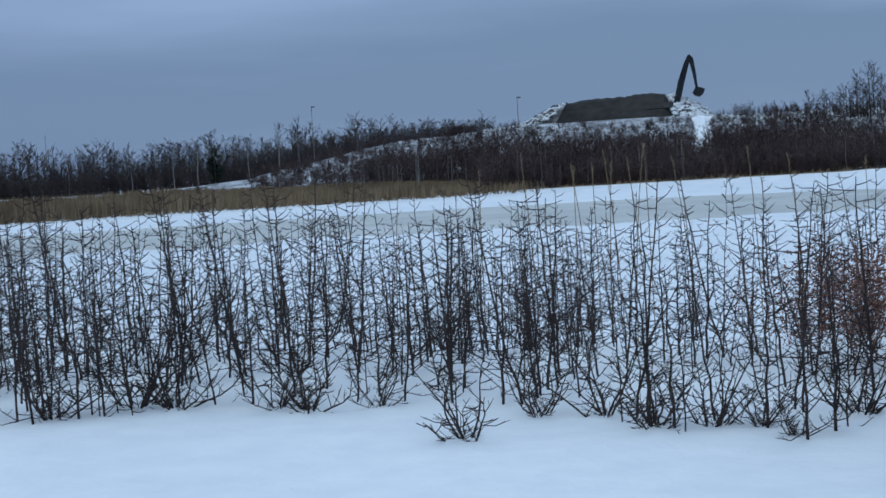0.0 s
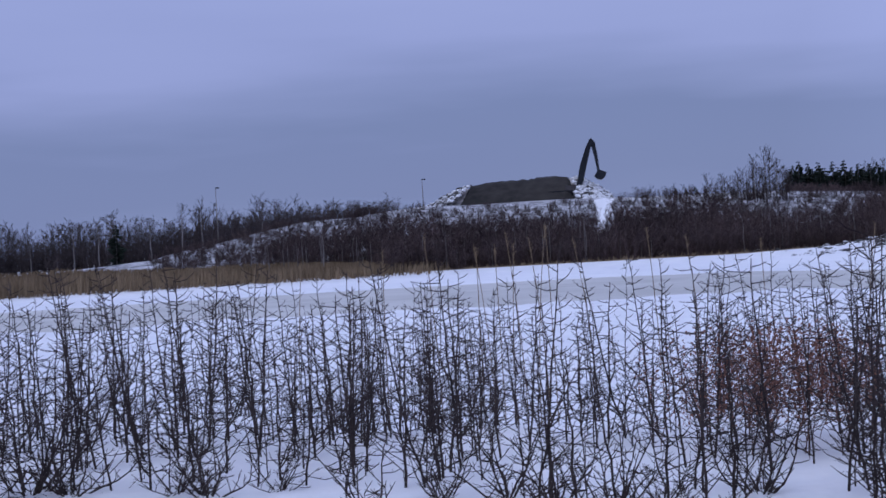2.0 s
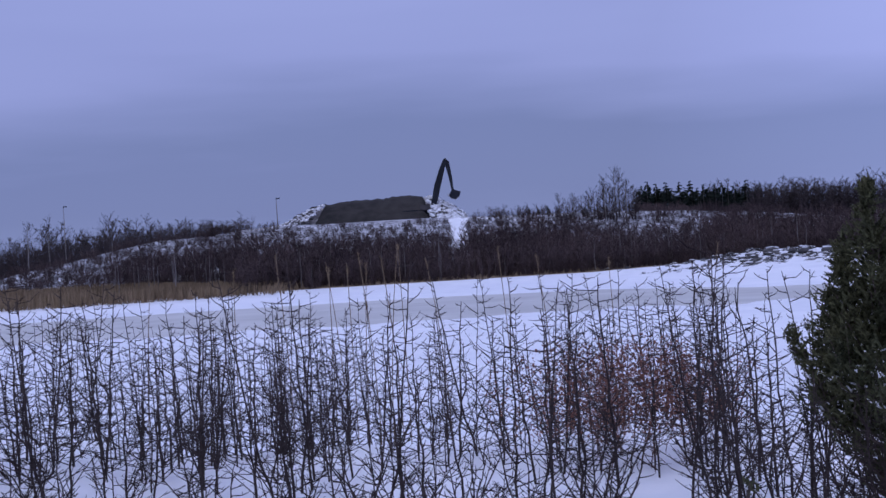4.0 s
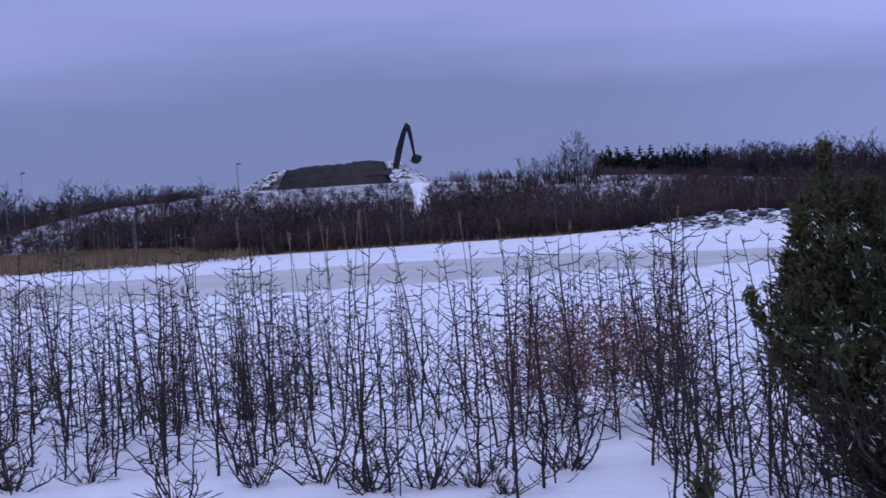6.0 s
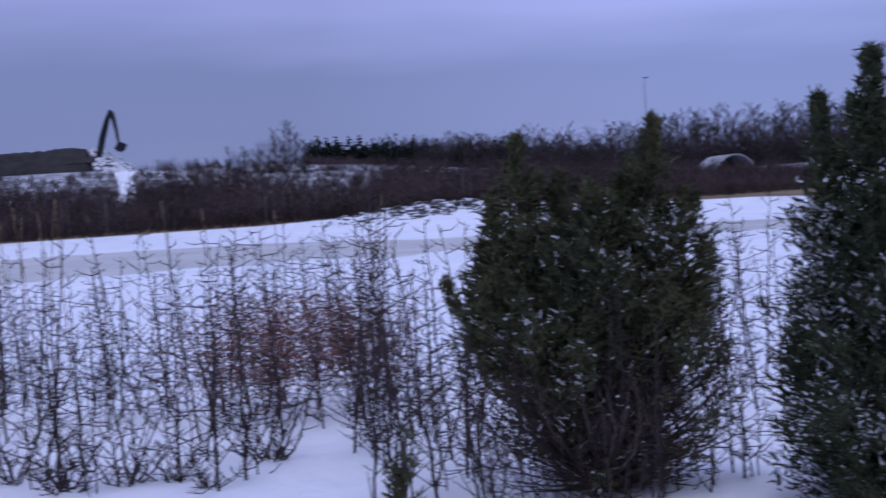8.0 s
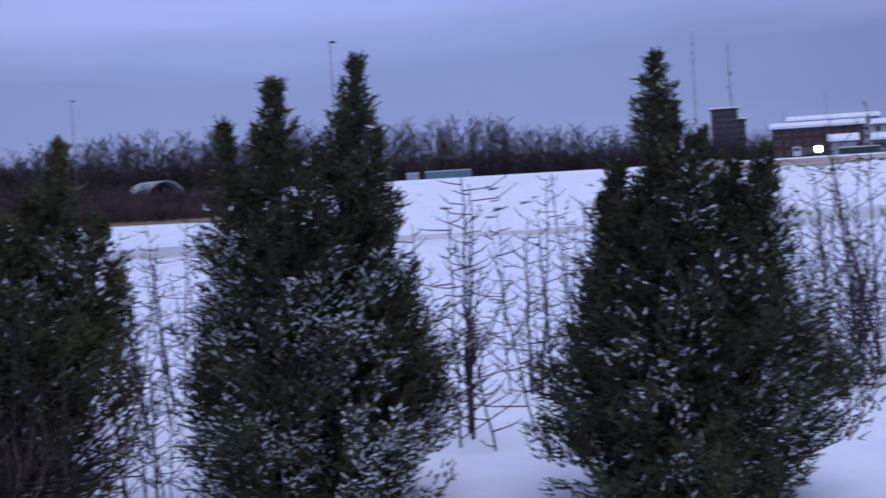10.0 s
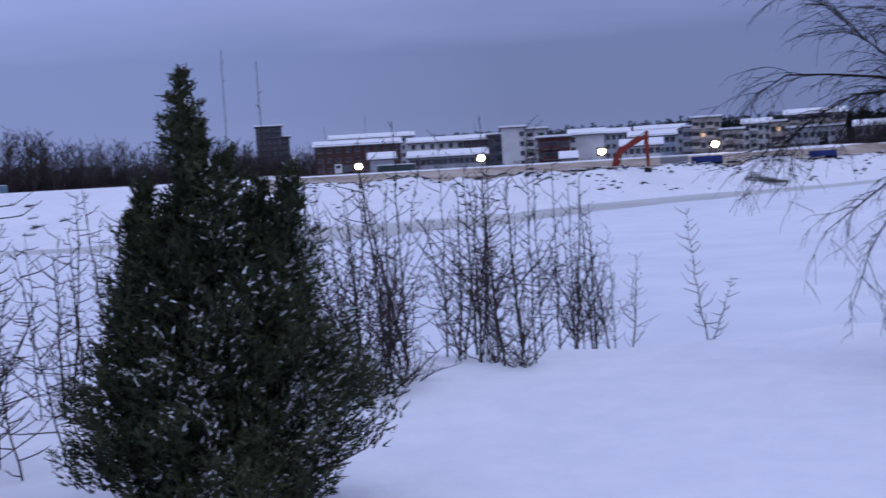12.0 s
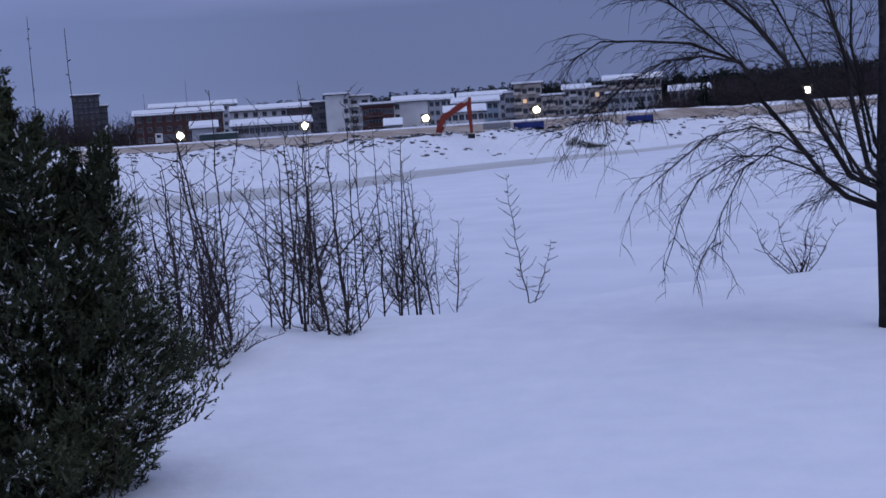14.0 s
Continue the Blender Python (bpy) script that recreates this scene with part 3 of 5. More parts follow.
WHITE_WALL = material("weathered_white_render", (0.50, 0.50, 0.50), (0.66, 0.66, 0.65), 0.5, 0.85, 0.1, 5)
GREY_WALL = material("grey_render", (0.27, 0.28, 0.30), (0.40, 0.41, 0.43), 0.5, 0.85, 0.1, 5)
BLUE_WALL = material("pale_blue_render", (0.26, 0.32, 0.39), (0.37, 0.43, 0.50), 0.5, 0.85, 0.1, 5)
BEIGE_WALL = material("beige_render", (0.38, 0.33, 0.29), (0.53, 0.47, 0.41), 0.5, 0.85, 0.1, 5)
TOWER_WALL = material("dark_tower_cladding", (0.03, 0.03, 0.034), (0.055, 0.053, 0.058), 0.5, 0.85, 0.1, 5)
DARK_WALL = material("dark_grey_cladding", (0.07, 0.07, 0.08), (0.12, 0.12, 0.13), 0.5, 0.85, 0.1, 5)
TRIM = material("grey_window_trim", (0.09, 0.09, 0.1), (0.17, 0.17, 0.18), 2, 0.6)
ROOF_SNOW = material("roof_snow", (0.76, 0.78, 0.81), (0.87, 0.88, 0.90), 0.6, 0.75, 0.3, 2.0, 0.1, spec=0.3)
PANE = material("dark_window_glass", (0.02, 0.024, 0.03), (0.05, 0.055, 0.065), 0.8, 0.08, spec=0.5)


def glowing(name, colour, strength):
    m = bpy.data.materials.new(name)
    m.use_nodes = True
    b = m.node_tree.nodes["Principled BSDF"]
    b.inputs["Base Color"].default_value = (*colour, 1)
    b.inputs["Emission Color"].default_value, b.inputs["Emission Strength"].default_value = (*colour, 1), strength
    return m


LAMP = glowing("lit_floodlight_glass", (1.0, 0.86, 0.66), 28.0)
WARM = glowing("lit_window", (1.0, 0.62, 0.34), 0.9)


def facing(az, dist, z):
    """A frame at that place whose x runs to the viewer's right, y away from him."""
    return pose(*spot(az, dist, z), 0, 0, -az)


# the heap of dug soil on the spoil bank
def soil_mound():
    line = [(3.5, 2.0), (3.9, 2.16), (4.3, 2.42), (4.9, 2.68), (5.3, 2.78), (6.5, 2.92), (7.4, 2.93), (8.4, 3.0), (9.5, 2.97), (10.0, 2.85), (10.4, 2.68), (10.8, 2.45), (11.2, 2.15), (11.5, 1.9)]
    ob = thing("soil_mound", spot(7.5, 196, rise(196, 1.9)), "dark flat-topped heap of dug soil with pale rubble ends", "mound")
    inv = ob.matrix_basis.inverted()
    for name, a0, a1, mat, lab in (("rubble_end", 3.5, 5.9, PALE_RUBBLE, "pale rubble"), ("dug_soil", 4.2, 10.05, SOIL, "dark soil"), ("rubble_end", 9.6, 11.5, PALE_RUBBLE, "pale snowy rubble")):
        sh, n = Shape(), 46
        cols = 9
        for i in range(n + 1):
            az = a0 + (a1 - a0) * i / n
            close = min(1.0, (az - a0) * 0.8, (a1 - az) * 2.2) if name == "dug_soil" else 1.0
            for k in range(cols):
                s = k / (cols - 1)
                d = (188.5 if mat is SOIL else 190.0) + 15 * s
                hump = min(1.0, s * 2.3, (1 - s) * 2.3) ** 0.75
                top = rise(196, lerp(line, az)) - (1 - close) * 4.2
                z0 = rise(d, 1.78)
                z = z0 + (top - z0) * hump + (0.22 if mat is SOIL else 0.42) * hump * noise.noise((az * 4, d * 0.6, 1)) + 0.12 * noise.noise((az * 13, d * 1.7, 5))
                sh.v.append(inv @ spot(az, d, z))
        for i in range(n):
            for k in range(cols - 1):
                a = i * cols + k
                sh.f.append((a, a + 1, a + cols + 1, a + cols))
                sh.m.append(0)
        part(name, sh, mat, ob, lab)
    rng = random.Random(17)
    stones, caps = Shape(), Shape()
    for _ in range(1100):
        az = rng.uniform(3.5, 5.6) if rng.random() < 0.55 else rng.uniform(9.75, 11.3)
        d = rng.uniform(189.0, 194)
        if az < 6 and (d - 188.8) / 5 < (az - 4.3) / 1.1:
            continue
        p = inv @ spot(az, d, rise(d, 1.78) + (rise(196, lerp(line, az)) - rise(d, 1.78)) * min(1.0, (d - 188.8) / 5) ** 0.75)
        size = rng.uniform(0.08, 0.28)
        (caps if rng.random() < (0.7 if az > 6 else 0.4) else stones).lump(p, (size * 1.4, size * 1.2, size), rng.random(), 0, 0.5)
    part("stone_scatter", stones, STONE, ob, "dark loose stones", kind="stuff")
    part("snow_scatter", caps, ROOF_SNOW, ob, "snow-covered clods", kind="stuff")


soil_mound()


def spill(az, d0, d1, w0, w1, label):
    """A tongue of snow and pale rubble that runs down the bank."""
    sh, n = Shape(), 12
    for i in range(n + 1):
        s = i / n
        d = d0 + (d1 - d0) * s
        for k in range(9):
            u = k / 4 - 1
            w = w0 + (w1 - w0) * s
            a = az + 0.12 * s + w * u * (1 + 0.25 * noise.noise((s * 4, u, 0)))
            z = ground_height(a, d) + 0.35 * (1 - u * u) * min(1, 4 * s) - 0.12 + 0.25 * noise.noise((s * 7, u * 4, 3))
            sh.v.append(spot(a, d, z))
    for i in range(n):
        for k in range(8):
            a = i * 9 + k
            sh.f.append((a, a + 1, a + 10, a + 9))
            sh.m.append(0)
    tagged(part("snow_spill", sh, ROOF_SNOW, None, label), category="snow heap")


spill(10.95, 189, 164, 0.55, 0.32, "tongue of snow down the spoil bank")


def arm_link(name, pts, widths, thick, mat, parent, label=""):
    """A plate-sided boom or stick along a bent line in the x-z plane: deep in the middle, tapered to its ends."""
    sh = Shape()
    last = len(pts) - 1
    for i, p in enumerate(pts):
        d = (pts[min(i + 1, last)] - pts[max(i - 1, 0)]).normalized()
        nrm = Vector((-d.z, 0, d.x))
        for sy, sn in ((-1, -1), (1, -1), (1, 1), (-1, 1)):
            sh.v.append(p + nrm * sn * widths[i] / 2 + Vector((0, sy * thick / 2, 0)))
    for i in range(last):
        for k in range(4):
            a, b = i * 4 + k, i * 4 + (k + 1) % 4
            sh.f.append((a, b, b + 4, a + 4))
            sh.m.append(0)
    sh.f += [(0, 1, 2, 3), (last * 4 + 3, last * 4 + 2, last * 4 + 1, last * 4)]
    sh.m += [0, 0]
    return part(name, sh, mat, parent, label, smooth=False)


def rod(parent, a, b, r, name, mat):
    sh = Shape()
    sh.tube([a, a.lerp(b, 0.6)], [r, r], 8)
    body = part(name, sh, mat, parent)
    sh = Shape()
    sh.tube([a.lerp(b, 0.55), b], [r * 0.55, r * 0.55], 8)
    part("piston_rod", sh, CHROME, body, "bright steel rod")


def bucket(parent, at, size, turn, mat):
    sh = Shape()
    prof = [(-0.5, 0.45), (0.45, 0.5), (0.5, 0.0), (0.25, -0.42), (-0.2, -0.5), (-0.55, -0.35)]
    t = Matrix.Rotation(radians(turn), 4, "Y")
    for y in (-0.55, 0.55):
        for x, z in prof:
            sh.v.append(at + t @ (Vector((x, y, z)) * size))
    n = len(prof)
    sh.f = [tuple(range(n)), tuple(range(2 * n - 1, n - 1, -1))] + [(k, k + 1, n + k + 1, n + k) for k in range(1, n - 1)]
    sh.m = [0] * len(sh.f)
    b = part("bucket", sh, mat, parent, smooth=False)
    for k in range(5):
        tooth = Shape()
        y = -0.45 + 0.225 * k
        tooth.spike(at + t @ (Vector((-0.55, y, -0.35)) * size), at + t @ (Vector((-0.72, y, -0.22)) * size), 0.06 * size)
        part("bucket_tooth", tooth, CHROME, b)


def dark_excavator():
    d = 192.0
    az0 = 10.2
    ob = thing("excavator", (0, 0, 0), "dark crawler excavator behind a soil heap, arm raised", "excavator")
    ob.matrix_basis = facing(az0, d, rise(d, 2.0))

    def at(az, el, y=0.0):
        return Vector((d * math.tan(radians(az - az0)), y, rise(d, el) - rise(d, 2.0)))

    arm_link("boom", [at(9.9, 2.3), at(10.08, 2.78), at(10.22, 3.35), at(10.45, 4.05), at(10.6, 4.42)], [0.6, 0.85, 0.92, 0.72, 0.5], 0.6, STEEL, ob)
    arm_link("stick", [at(10.56, 4.46), at(10.67, 4.3), at(10.78, 3.7), at(10.85, 3.1)], [0.42, 0.66, 0.48, 0.32], 0.5, STEEL, ob)
    rod(ob, at(10.36, 3.95, 0.1), at(10.62, 4.5, 0.1), 0.14, "stick_cylinder", STEEL)
    rod(ob, at(10.7, 4.2, 0), at(10.86, 3.2, 0), 0.11, "bucket_cylinder", STEEL)
    bucket(ob, at(10.93, 2.93), 1.35, 25, STEEL)
    for y in (-1.2, 1.2):
        tr = Shape()
        tr.box((-5.4, y - 0.35, -1.2), (-0.6, y + 0.35, -0.3))
        part("track", tr, STEEL, ob, smooth=False)
    up = Shape()
    up.box((-5.0, 0.6 - 2.0, -0.2), (-1.2, 1.4, 1.2))
    part("upper_body", up, STEEL, ob, smooth=False)
    cab = Shape()
    cab.box((-2.6, -1.4, 0.2), (-1.1, -0.3, 1.9))
    part("cab", cab, PANE, ob, "dark glazed cab", smooth=False)


dark_excavator()


def orange_excavator():
    d, az0 = 106.0, 74.6
    z0 = EYE - 0.1
    ob = thing("excavator", (0, 0, 0), "orange excavator with its arm reaching over the snowy bank", "excavator")
    ob.matrix_basis = facing(az0, d, z0)

    def at(az, el, y=0.0):
        return Vector((d * math.tan(radians(az - az0)), y, rise(d, el) - z0))

    arm_link("boom", [at(74.05, -0.15), at(74.15, 0.1), at(74.25, 0.42), at(74.42, 0.72), at(74.9, 0.98), at(75.52, 1.3)], [0.28, 0.4, 0.46, 0.5, 0.4, 0.26], 0.4, ORANGE, ob)
    arm_link("stick", [at(75.56, 1.5), at(75.5, 1.2), at(75.53, 0.6), at(75.55, 0.0)], [0.2, 0.38, 0.3, 0.2], 0.34, ORANGE, ob)
    rod(ob, at(74.75, 1.0, 0.05), at(75.54, 1.5, 0.05), 0.09, "stick_cylinder", ORANGE)
    rod(ob, at(74.1, -0.1, 0.3), at(74.6, 0.62, 0.3), 0.10, "boom_cylinder", ORANGE)
    bucket(ob, at(75.53, -0.18), 0.55, 10, STEEL)
    base = Shape()
    base.box((-2.9, -0.9, -0.25), (-0.9, 0.9, 0.18))
    part("deck", base, ORANGE, ob, smooth=False)
    for y in (-1.1, 1.1):
        tr = Shape()
        tr.box((-3.2, y - 0.3, -0.7), (-0.4, y + 0.3, -0.15))
        part("track", tr, STEEL, ob, smooth=False)


orange_excavator()


# houses
def window_mesh(w, h):
    fr, pa = Shape(), Shape()
    for lo, hi in (((-w / 2, -0.06, -h / 2), (-w / 2 + 0.1, 0.06, h / 2)), ((w / 2 - 0.1, -0.06, -h / 2), (w / 2, 0.06, h / 2)), ((-w / 2 + 0.1, -0.06, h / 2 - 0.1), (w / 2 - 0.1, 0.06, h / 2)),
                   ((-w / 2 + 0.1, -0.06, -h / 2), (w / 2 - 0.1, 0.06, -h / 2 + 0.1)), ((-0.04, -0.06, -h / 2 + 0.1), (0.04, 0.06, h / 2 - 0.1))):
        fr.box(lo, hi)
    pa.box((-w / 2 + 0.1, -0.02, -h / 2 + 0.1), (w / 2 - 0.1, 0.02, h / 2 - 0.1))
    return fr.mesh("frame", [TRIM], False), pa.mesh("pane", [PANE], False), pa.mesh("pane", [WARM], False)


WINDOWS = {}


def add_window(parent, x, y, z, w=1.5, h=1.4, lit=False):
    key = (round(w, 2), round(h, 2))
    if key not in WINDOWS:
        WINDOWS[key] = window_mesh(w, h)
    fr, pa, warm = WINDOWS[key]
    win = new("window", fr)
    win.parent, win.location = parent, (x, y, z)
    p = new("pane", warm if lit else pa)
    p.parent = win


def house(az0, az1, dist, top, mat, label, depth=12.0, roof="flat", columns=None, balcony=(), lit=(), step=1.85, blank=()):
    az = (az0 + az1) / 2
    width = dist * radians(az1 - az0)
    zb, zt = ground_height(az, dist) - 0.5, rise(dist, top)
    ob = thing("house", (0, 0, 0), label, "house", "houses beyond the river")
    ob.matrix_basis = facing(az, dist, zb)
    h = zt - zb
    wall = Shape()
    wall.box((-width / 2, 0, 0), (width / 2, depth, h - 0.35))
    part("wall", wall, mat, ob, smooth=False)
    slab, snow = Shape(), Shape()
    o = 0.45
    if roof == "flat":
        slab.box((-width / 2 - o, -o, h - 0.35), (width / 2 + o, depth + o, h - 0.15))
        snow.box((-width / 2 - o + 0.05, -o + 0.05, h - 0.15), (width / 2 + o - 0.05, depth + o - 0.05, h + 0.2))
    else:                       # a low pitched roof, its eave towards the river
        for sh, lift in ((slab, 0.0), (snow, 0.22)):
            base = len(sh.v)
            for x in (-width / 2 - o, width / 2 + o):
                for y, z in ((-o, -0.35), (depth / 2, 0.75), (depth + o, -0.35), (depth + o, -0.17), (depth / 2, 0.93), (-o, -0.17)):
                    sh.v.append(Vector((x, y, h - 0.55 + z + lift)))
            for a, b in ((0, 1), (1, 2), (2, 3), (3, 4), (4, 5), (5, 0)):
                sh.f.append((base + a, base + b, base + 6 + b, base + 6 + a))
                sh.m.append(0)
            sh.f += [(base, base + 5, base + 4, base + 1), (base + 1, base + 4, base + 3, base + 2), (base + 6, base + 7, base + 10, base + 11), (base + 7, base + 8, base + 9, base + 10)]
            sh.m += [0] * 4
    r = part("roof", slab, DARK_WALL, ob, smooth=False)
    part("roof_snow", snow, ROOF_SNOW, r, "thick white snow", smooth=False)
    n = columns or max(2, int(width / 1.7))
    rows = max(1, int(h / step))
    for j in range(rows):
        z = h - 0.6 - step * (j + 0.52)
        if z < 0.8:
            continue
        for i in range(n):
            x = -width / 2 + width * (i + 0.5) / n
            if i in blank:
                continue
            if i in balcony:
                slab = Shape()
                slab.box((x - 0.85, -0.9, z - 0.8), (x + 0.85, 0, z - 0.68))
                b = part("balcony", slab, TRIM, ob, smooth=False)
                rail = Shape()
                rail.box((x - 0.85, -0.9, z - 0.68), (x + 0.85, -0.84, z - 0.1))
                part("parapet", rail, mat, b, smooth=False)
                add_window(ob, x, -0.01, z, 1.2, 1.2, (j, i) in lit)
            else:
                add_window(ob, x, -0.01, z, 0.85, 0.95, (j, i) in lit)
    return ob


house(61.55, 65.15, 262, 1.76, BROWN_RED, "long brown-red apartment house with snow on its roof", roof="pitch")
house(65.5, 67.85, 275, 1.7, WHITE_WALL, "long pale house with a snow-covered roof", roof="pitch")
house(67.8, 68.85, 268, 1.7, BRICK_RED, "dark red house beside a pale one", roof="pitch", columns=4)
house(68.85, 69.42, 266, 1.76, DARK_WALL, "dark narrow house with balconies", balcony=(1,), columns=2)
house(65.5, 68.75, 232, 1.1, GREY_WALL, "low white row house under snow", 9, roof="pitch", columns=14)
house(69.42, 70.4, 262, 2.02, WHITE_WALL, "tall white apartment block with a blank wall", columns=4, blank=(0, 1, 2))
house(70.4, 71.3, 264, 1.9, WHITE_WALL, "white apartment block with stacked balconies", balcony=(0, 1), columns=2)
house(70.94, 72.26, 240, 1.52, BRICK_RED, "dark red apartment block with pale balconies", balcony=(1, 2), columns=5)
house(72.27, 73.7, 250, 1.66, WHITE_WALL, "white gabled apartment block with one window column", roof="pitch", columns=5, blank=(1, 2, 3, 4))
house(73.72, 74.75, 285, 1.62, GREY_WALL, "grey house with snow on its roof", roof="pitch", columns=4)
house(74.75, 76.65, 262, 1.42, BLUE_WALL, "pale blue house under a snowy roof", roof="pitch", columns=8)
house(75.0, 77.0, 300, 1.64, GREY_WALL, "grey house behind others on the slope", roof="pitch", columns=6)
house(76.95, 77.35, 256, 1.6, GREY_WALL, "narrow grey stair tower beside a beige block", columns=2)
house(77.35, 78.5, 255, 1.94, BEIGE_WALL, "beige apartment block with dark balconies", balcony=(0, 2), columns=4, lit=((1, 1),))
house(78.5, 79.4, 252, 1.38, BEIGE_WALL, "low beige wing of an apartment block under snow", balcony=(1,), columns=4)
house(79.4, 80.5, 280, 1.66, WHITE_WALL, "white stepped house behind bare trees", roof="pitch", balcony=(1,), columns=4)
house(80.5, 81.1, 264, 1.58, BEIGE_WALL, "narrow beige house with a warm-lit window", columns=3, lit=((0, 1),))
house(81.1, 83.45, 264, 1.92, BEIGE_WALL, "long beige apartment block with balconies", roof="pitch", balcony=(1, 4, 6), columns=10)
house(81.2, 83.35, 250, 1.28, GREY_WALL, "low terrace of a beige block under snow", 8, columns=8)
house(63.85, 64.85, 225, 1.14, GREY_WALL, "pale windowless shed beside the road", 8, roof="pitch", columns=2, blank=(0, 1))
house(74.42, 76.05, 222, 1.08, WHITE_WALL, "low white house under snow", 8, roof="pitch", columns=6)
house(71.9, 72.5, 222, 0.72, GREY_WALL, "small grey shed under snow", 6, roof="pitch", columns=2)
house(83.8, 85.4, 250, 1.3, GREY_WALL, "grey house among trees", 9, roof="pitch", columns=5)
house(59.12, 60.2, 430, 2.62, TOWER_WALL, "tall dark apartment tower beyond the woods", 12, columns=5)
house(60.2, 60.5, 432, 2.15, TOWER_WALL, "lower dark wing of an apartment tower", 12, columns=2)
house(62.2, 65.7, 330, 2.0, GREY_WALL, "grey house behind a brown-red one", 9, roof="pitch", columns=12)


def flood_lamp(az, dist, el):
    z = ground_height(az, dist) - 0.1
    h = rise(dist, el) - z
    ob = thing("flood_lamp", (0, 0, 0), "lit floodlight on a dark pole", "street lamp", "floodlights along the road")
    ob.matrix_basis = facing(az, dist, z)
    pole = Shape()
    pole.tube([Vector((0, 0, 0)), Vector((0, 0, h * 0.5)), Vector((0, 0, h + 0.3))], [0.09, 0.07, 0.05], 8)
    part("pole", pole, STEEL, ob)
    case = Shape()
    case.box((-0.55, -0.05, h - 0.5), (0.55, 0.25, h + 0.5))
    c = part("housing", case, STEEL, ob, smooth=False)
    glass = Shape()
    n = 14
    glass.v = [Vector((0.36 * math.cos(6.283 * k / n), -0.10 - 0.0, h + 0.34 * math.sin(6.283 * k / n))) for k in range(n)] + [Vector((0, -0.22, h))]
    glass.f = [(k, (k + 1) % n, n) for k in range(n)]
    glass.m = [0] * n
    part("glass", glass, LAMP, c, "glaring warm white glass")
    bulb = new("flood_light", bpy.data.lights.new("flood_light", "POINT"))
    bulb.data.energy, bulb.data.color, bulb.data.shadow_soft_size = 220, (1.0, 0.8, 0.55), 0.3
    bulb.location = spot(az, dist - 0.8, rise(dist, el))


for az, el in ((63.39, 0.70), (68.55, 0.77), (73.62, 0.74), (78.28, 0.78), (89.31, 0.83)):
    flood_lamp(az, 150, el)


def mast(az, dist, el, head=True):
    z = ground_height(az, dist) - 0.1
    h = rise(dist, el) - z
    ob = thing("light_mast", (0, 0, 0), "thin grey mast over the far bank", "mast", "masts on the far bank")
    ob.matrix_basis = facing(az, dist, z)
    pole = Shape()
    pole.tube([Vector((0, 0, 0)), Vector((0.02, 0, h * 0.5)), Vector((0, 0, h))], [0.08, 0.06, 0.04], 6)
    part("pole", pole, FAR_STEM, ob)
    if head:
        lamp = Shape()
        lamp.box((-0.06, -0.12, h - 0.08), (0.55, 0.12, h + 0.08))
        part("lamp_head", lamp, STEEL, ob, smooth=False)


for az, d, el in ((-5.25, 215, 3.3), (3.4, 200, 3.2), (32.8, 190, 4.4), (43.5, 130, 6.35), (-16.1, 235, 2.7), (63.72, 300, 3.0), (68.3, 310, 2.3), (65.6, 310, 2.1), (62.0, 300, 2.5)):
    mast(az, d, el, el > 3.15)


# a barn with a rounded roof by the shore
def round_barn():
    ob = thing("round_barn", (0, 0, 0), "grey round-roofed barn with a dark open end", "barn")
    ob.matrix_basis = facing(36.35, 172, rise(172, -0.05)) @ pose(0, 0, 0, 0, 0, 18)
    shell, hole = Shape(), Shape()
    n = 14
    for y in (0, 9):
        for r in (2.75, 2.6):
            for k in range(n + 1):
                a = math.pi * k / n
                shell.v.append(Vector((r * math.cos(a), y, r * 1.15 * math.sin(a))))
    q = n + 1
    for k in range(n):
        shell.f += [(k, k + 1, 2 * q + k + 1, 2 * q + k), (q + k, 3 * q + k, 3 * q + k + 1, q + k + 1), (k, q + k, q + k + 1, k + 1)]
        shell.m += [0, 0, 0]
    part("shell", shell, GREY_WALL, ob)
    hole.box((-2.5, 8.6, 0), (2.5, 8.8, 2.3))
    part("back_wall", hole, DARK_WALL, ob, smooth=False)


round_barn()


def container(az, dist, z, length, mat, label, high=2.5):
    ob = thing("site_container", (0, 0, 0), label, "container", "site containers")
    ob.matrix_basis = facing(az, dist, z)
    body = Shape()
    ribs = int(length / 0.4)
    body.box((-length / 2, 0, 0.1), (length / 2, 2.4, high))
    for k in range(ribs):
        x = -length / 2 + (k + 0.3) * length / ribs
        body.box((x, -0.06, 0.25), (x + 0.2, 0.01, high - 0.15))
    part("body", body, mat, ob, smooth=False)
    cap = Shape()
    cap.box((-length / 2, 0.02, high), (length / 2, 2.38, high + 0.1))
    part("snow_cap", cap, ROOF_SNOW, ob, "thin white snow", smooth=False)
    return ob


container(48.1, 262, rise(262, 0.2), 8.9, TEAL, "faded blue container at the edge of the wood", 2.4)
container(46.6, 262, rise(262, 0.22), 2.4, GREY_WALL, "small grey container at the edge of the wood", 2.2)

container(64.95, 172, rise(172, 0.34), 4.8, GREEN, "dark green flat container beside the road", 1.05)
container(76.6, 119, rise(119, 0.05), 2.4, GREY_WALL, "grey tarpaulin-covered load beside a blue trailer", 0.62)
container(59.5, 150, rise(150, 0.12), 3.0, WHITE_WALL, "small white cabin at the edge of the works", 0.95)


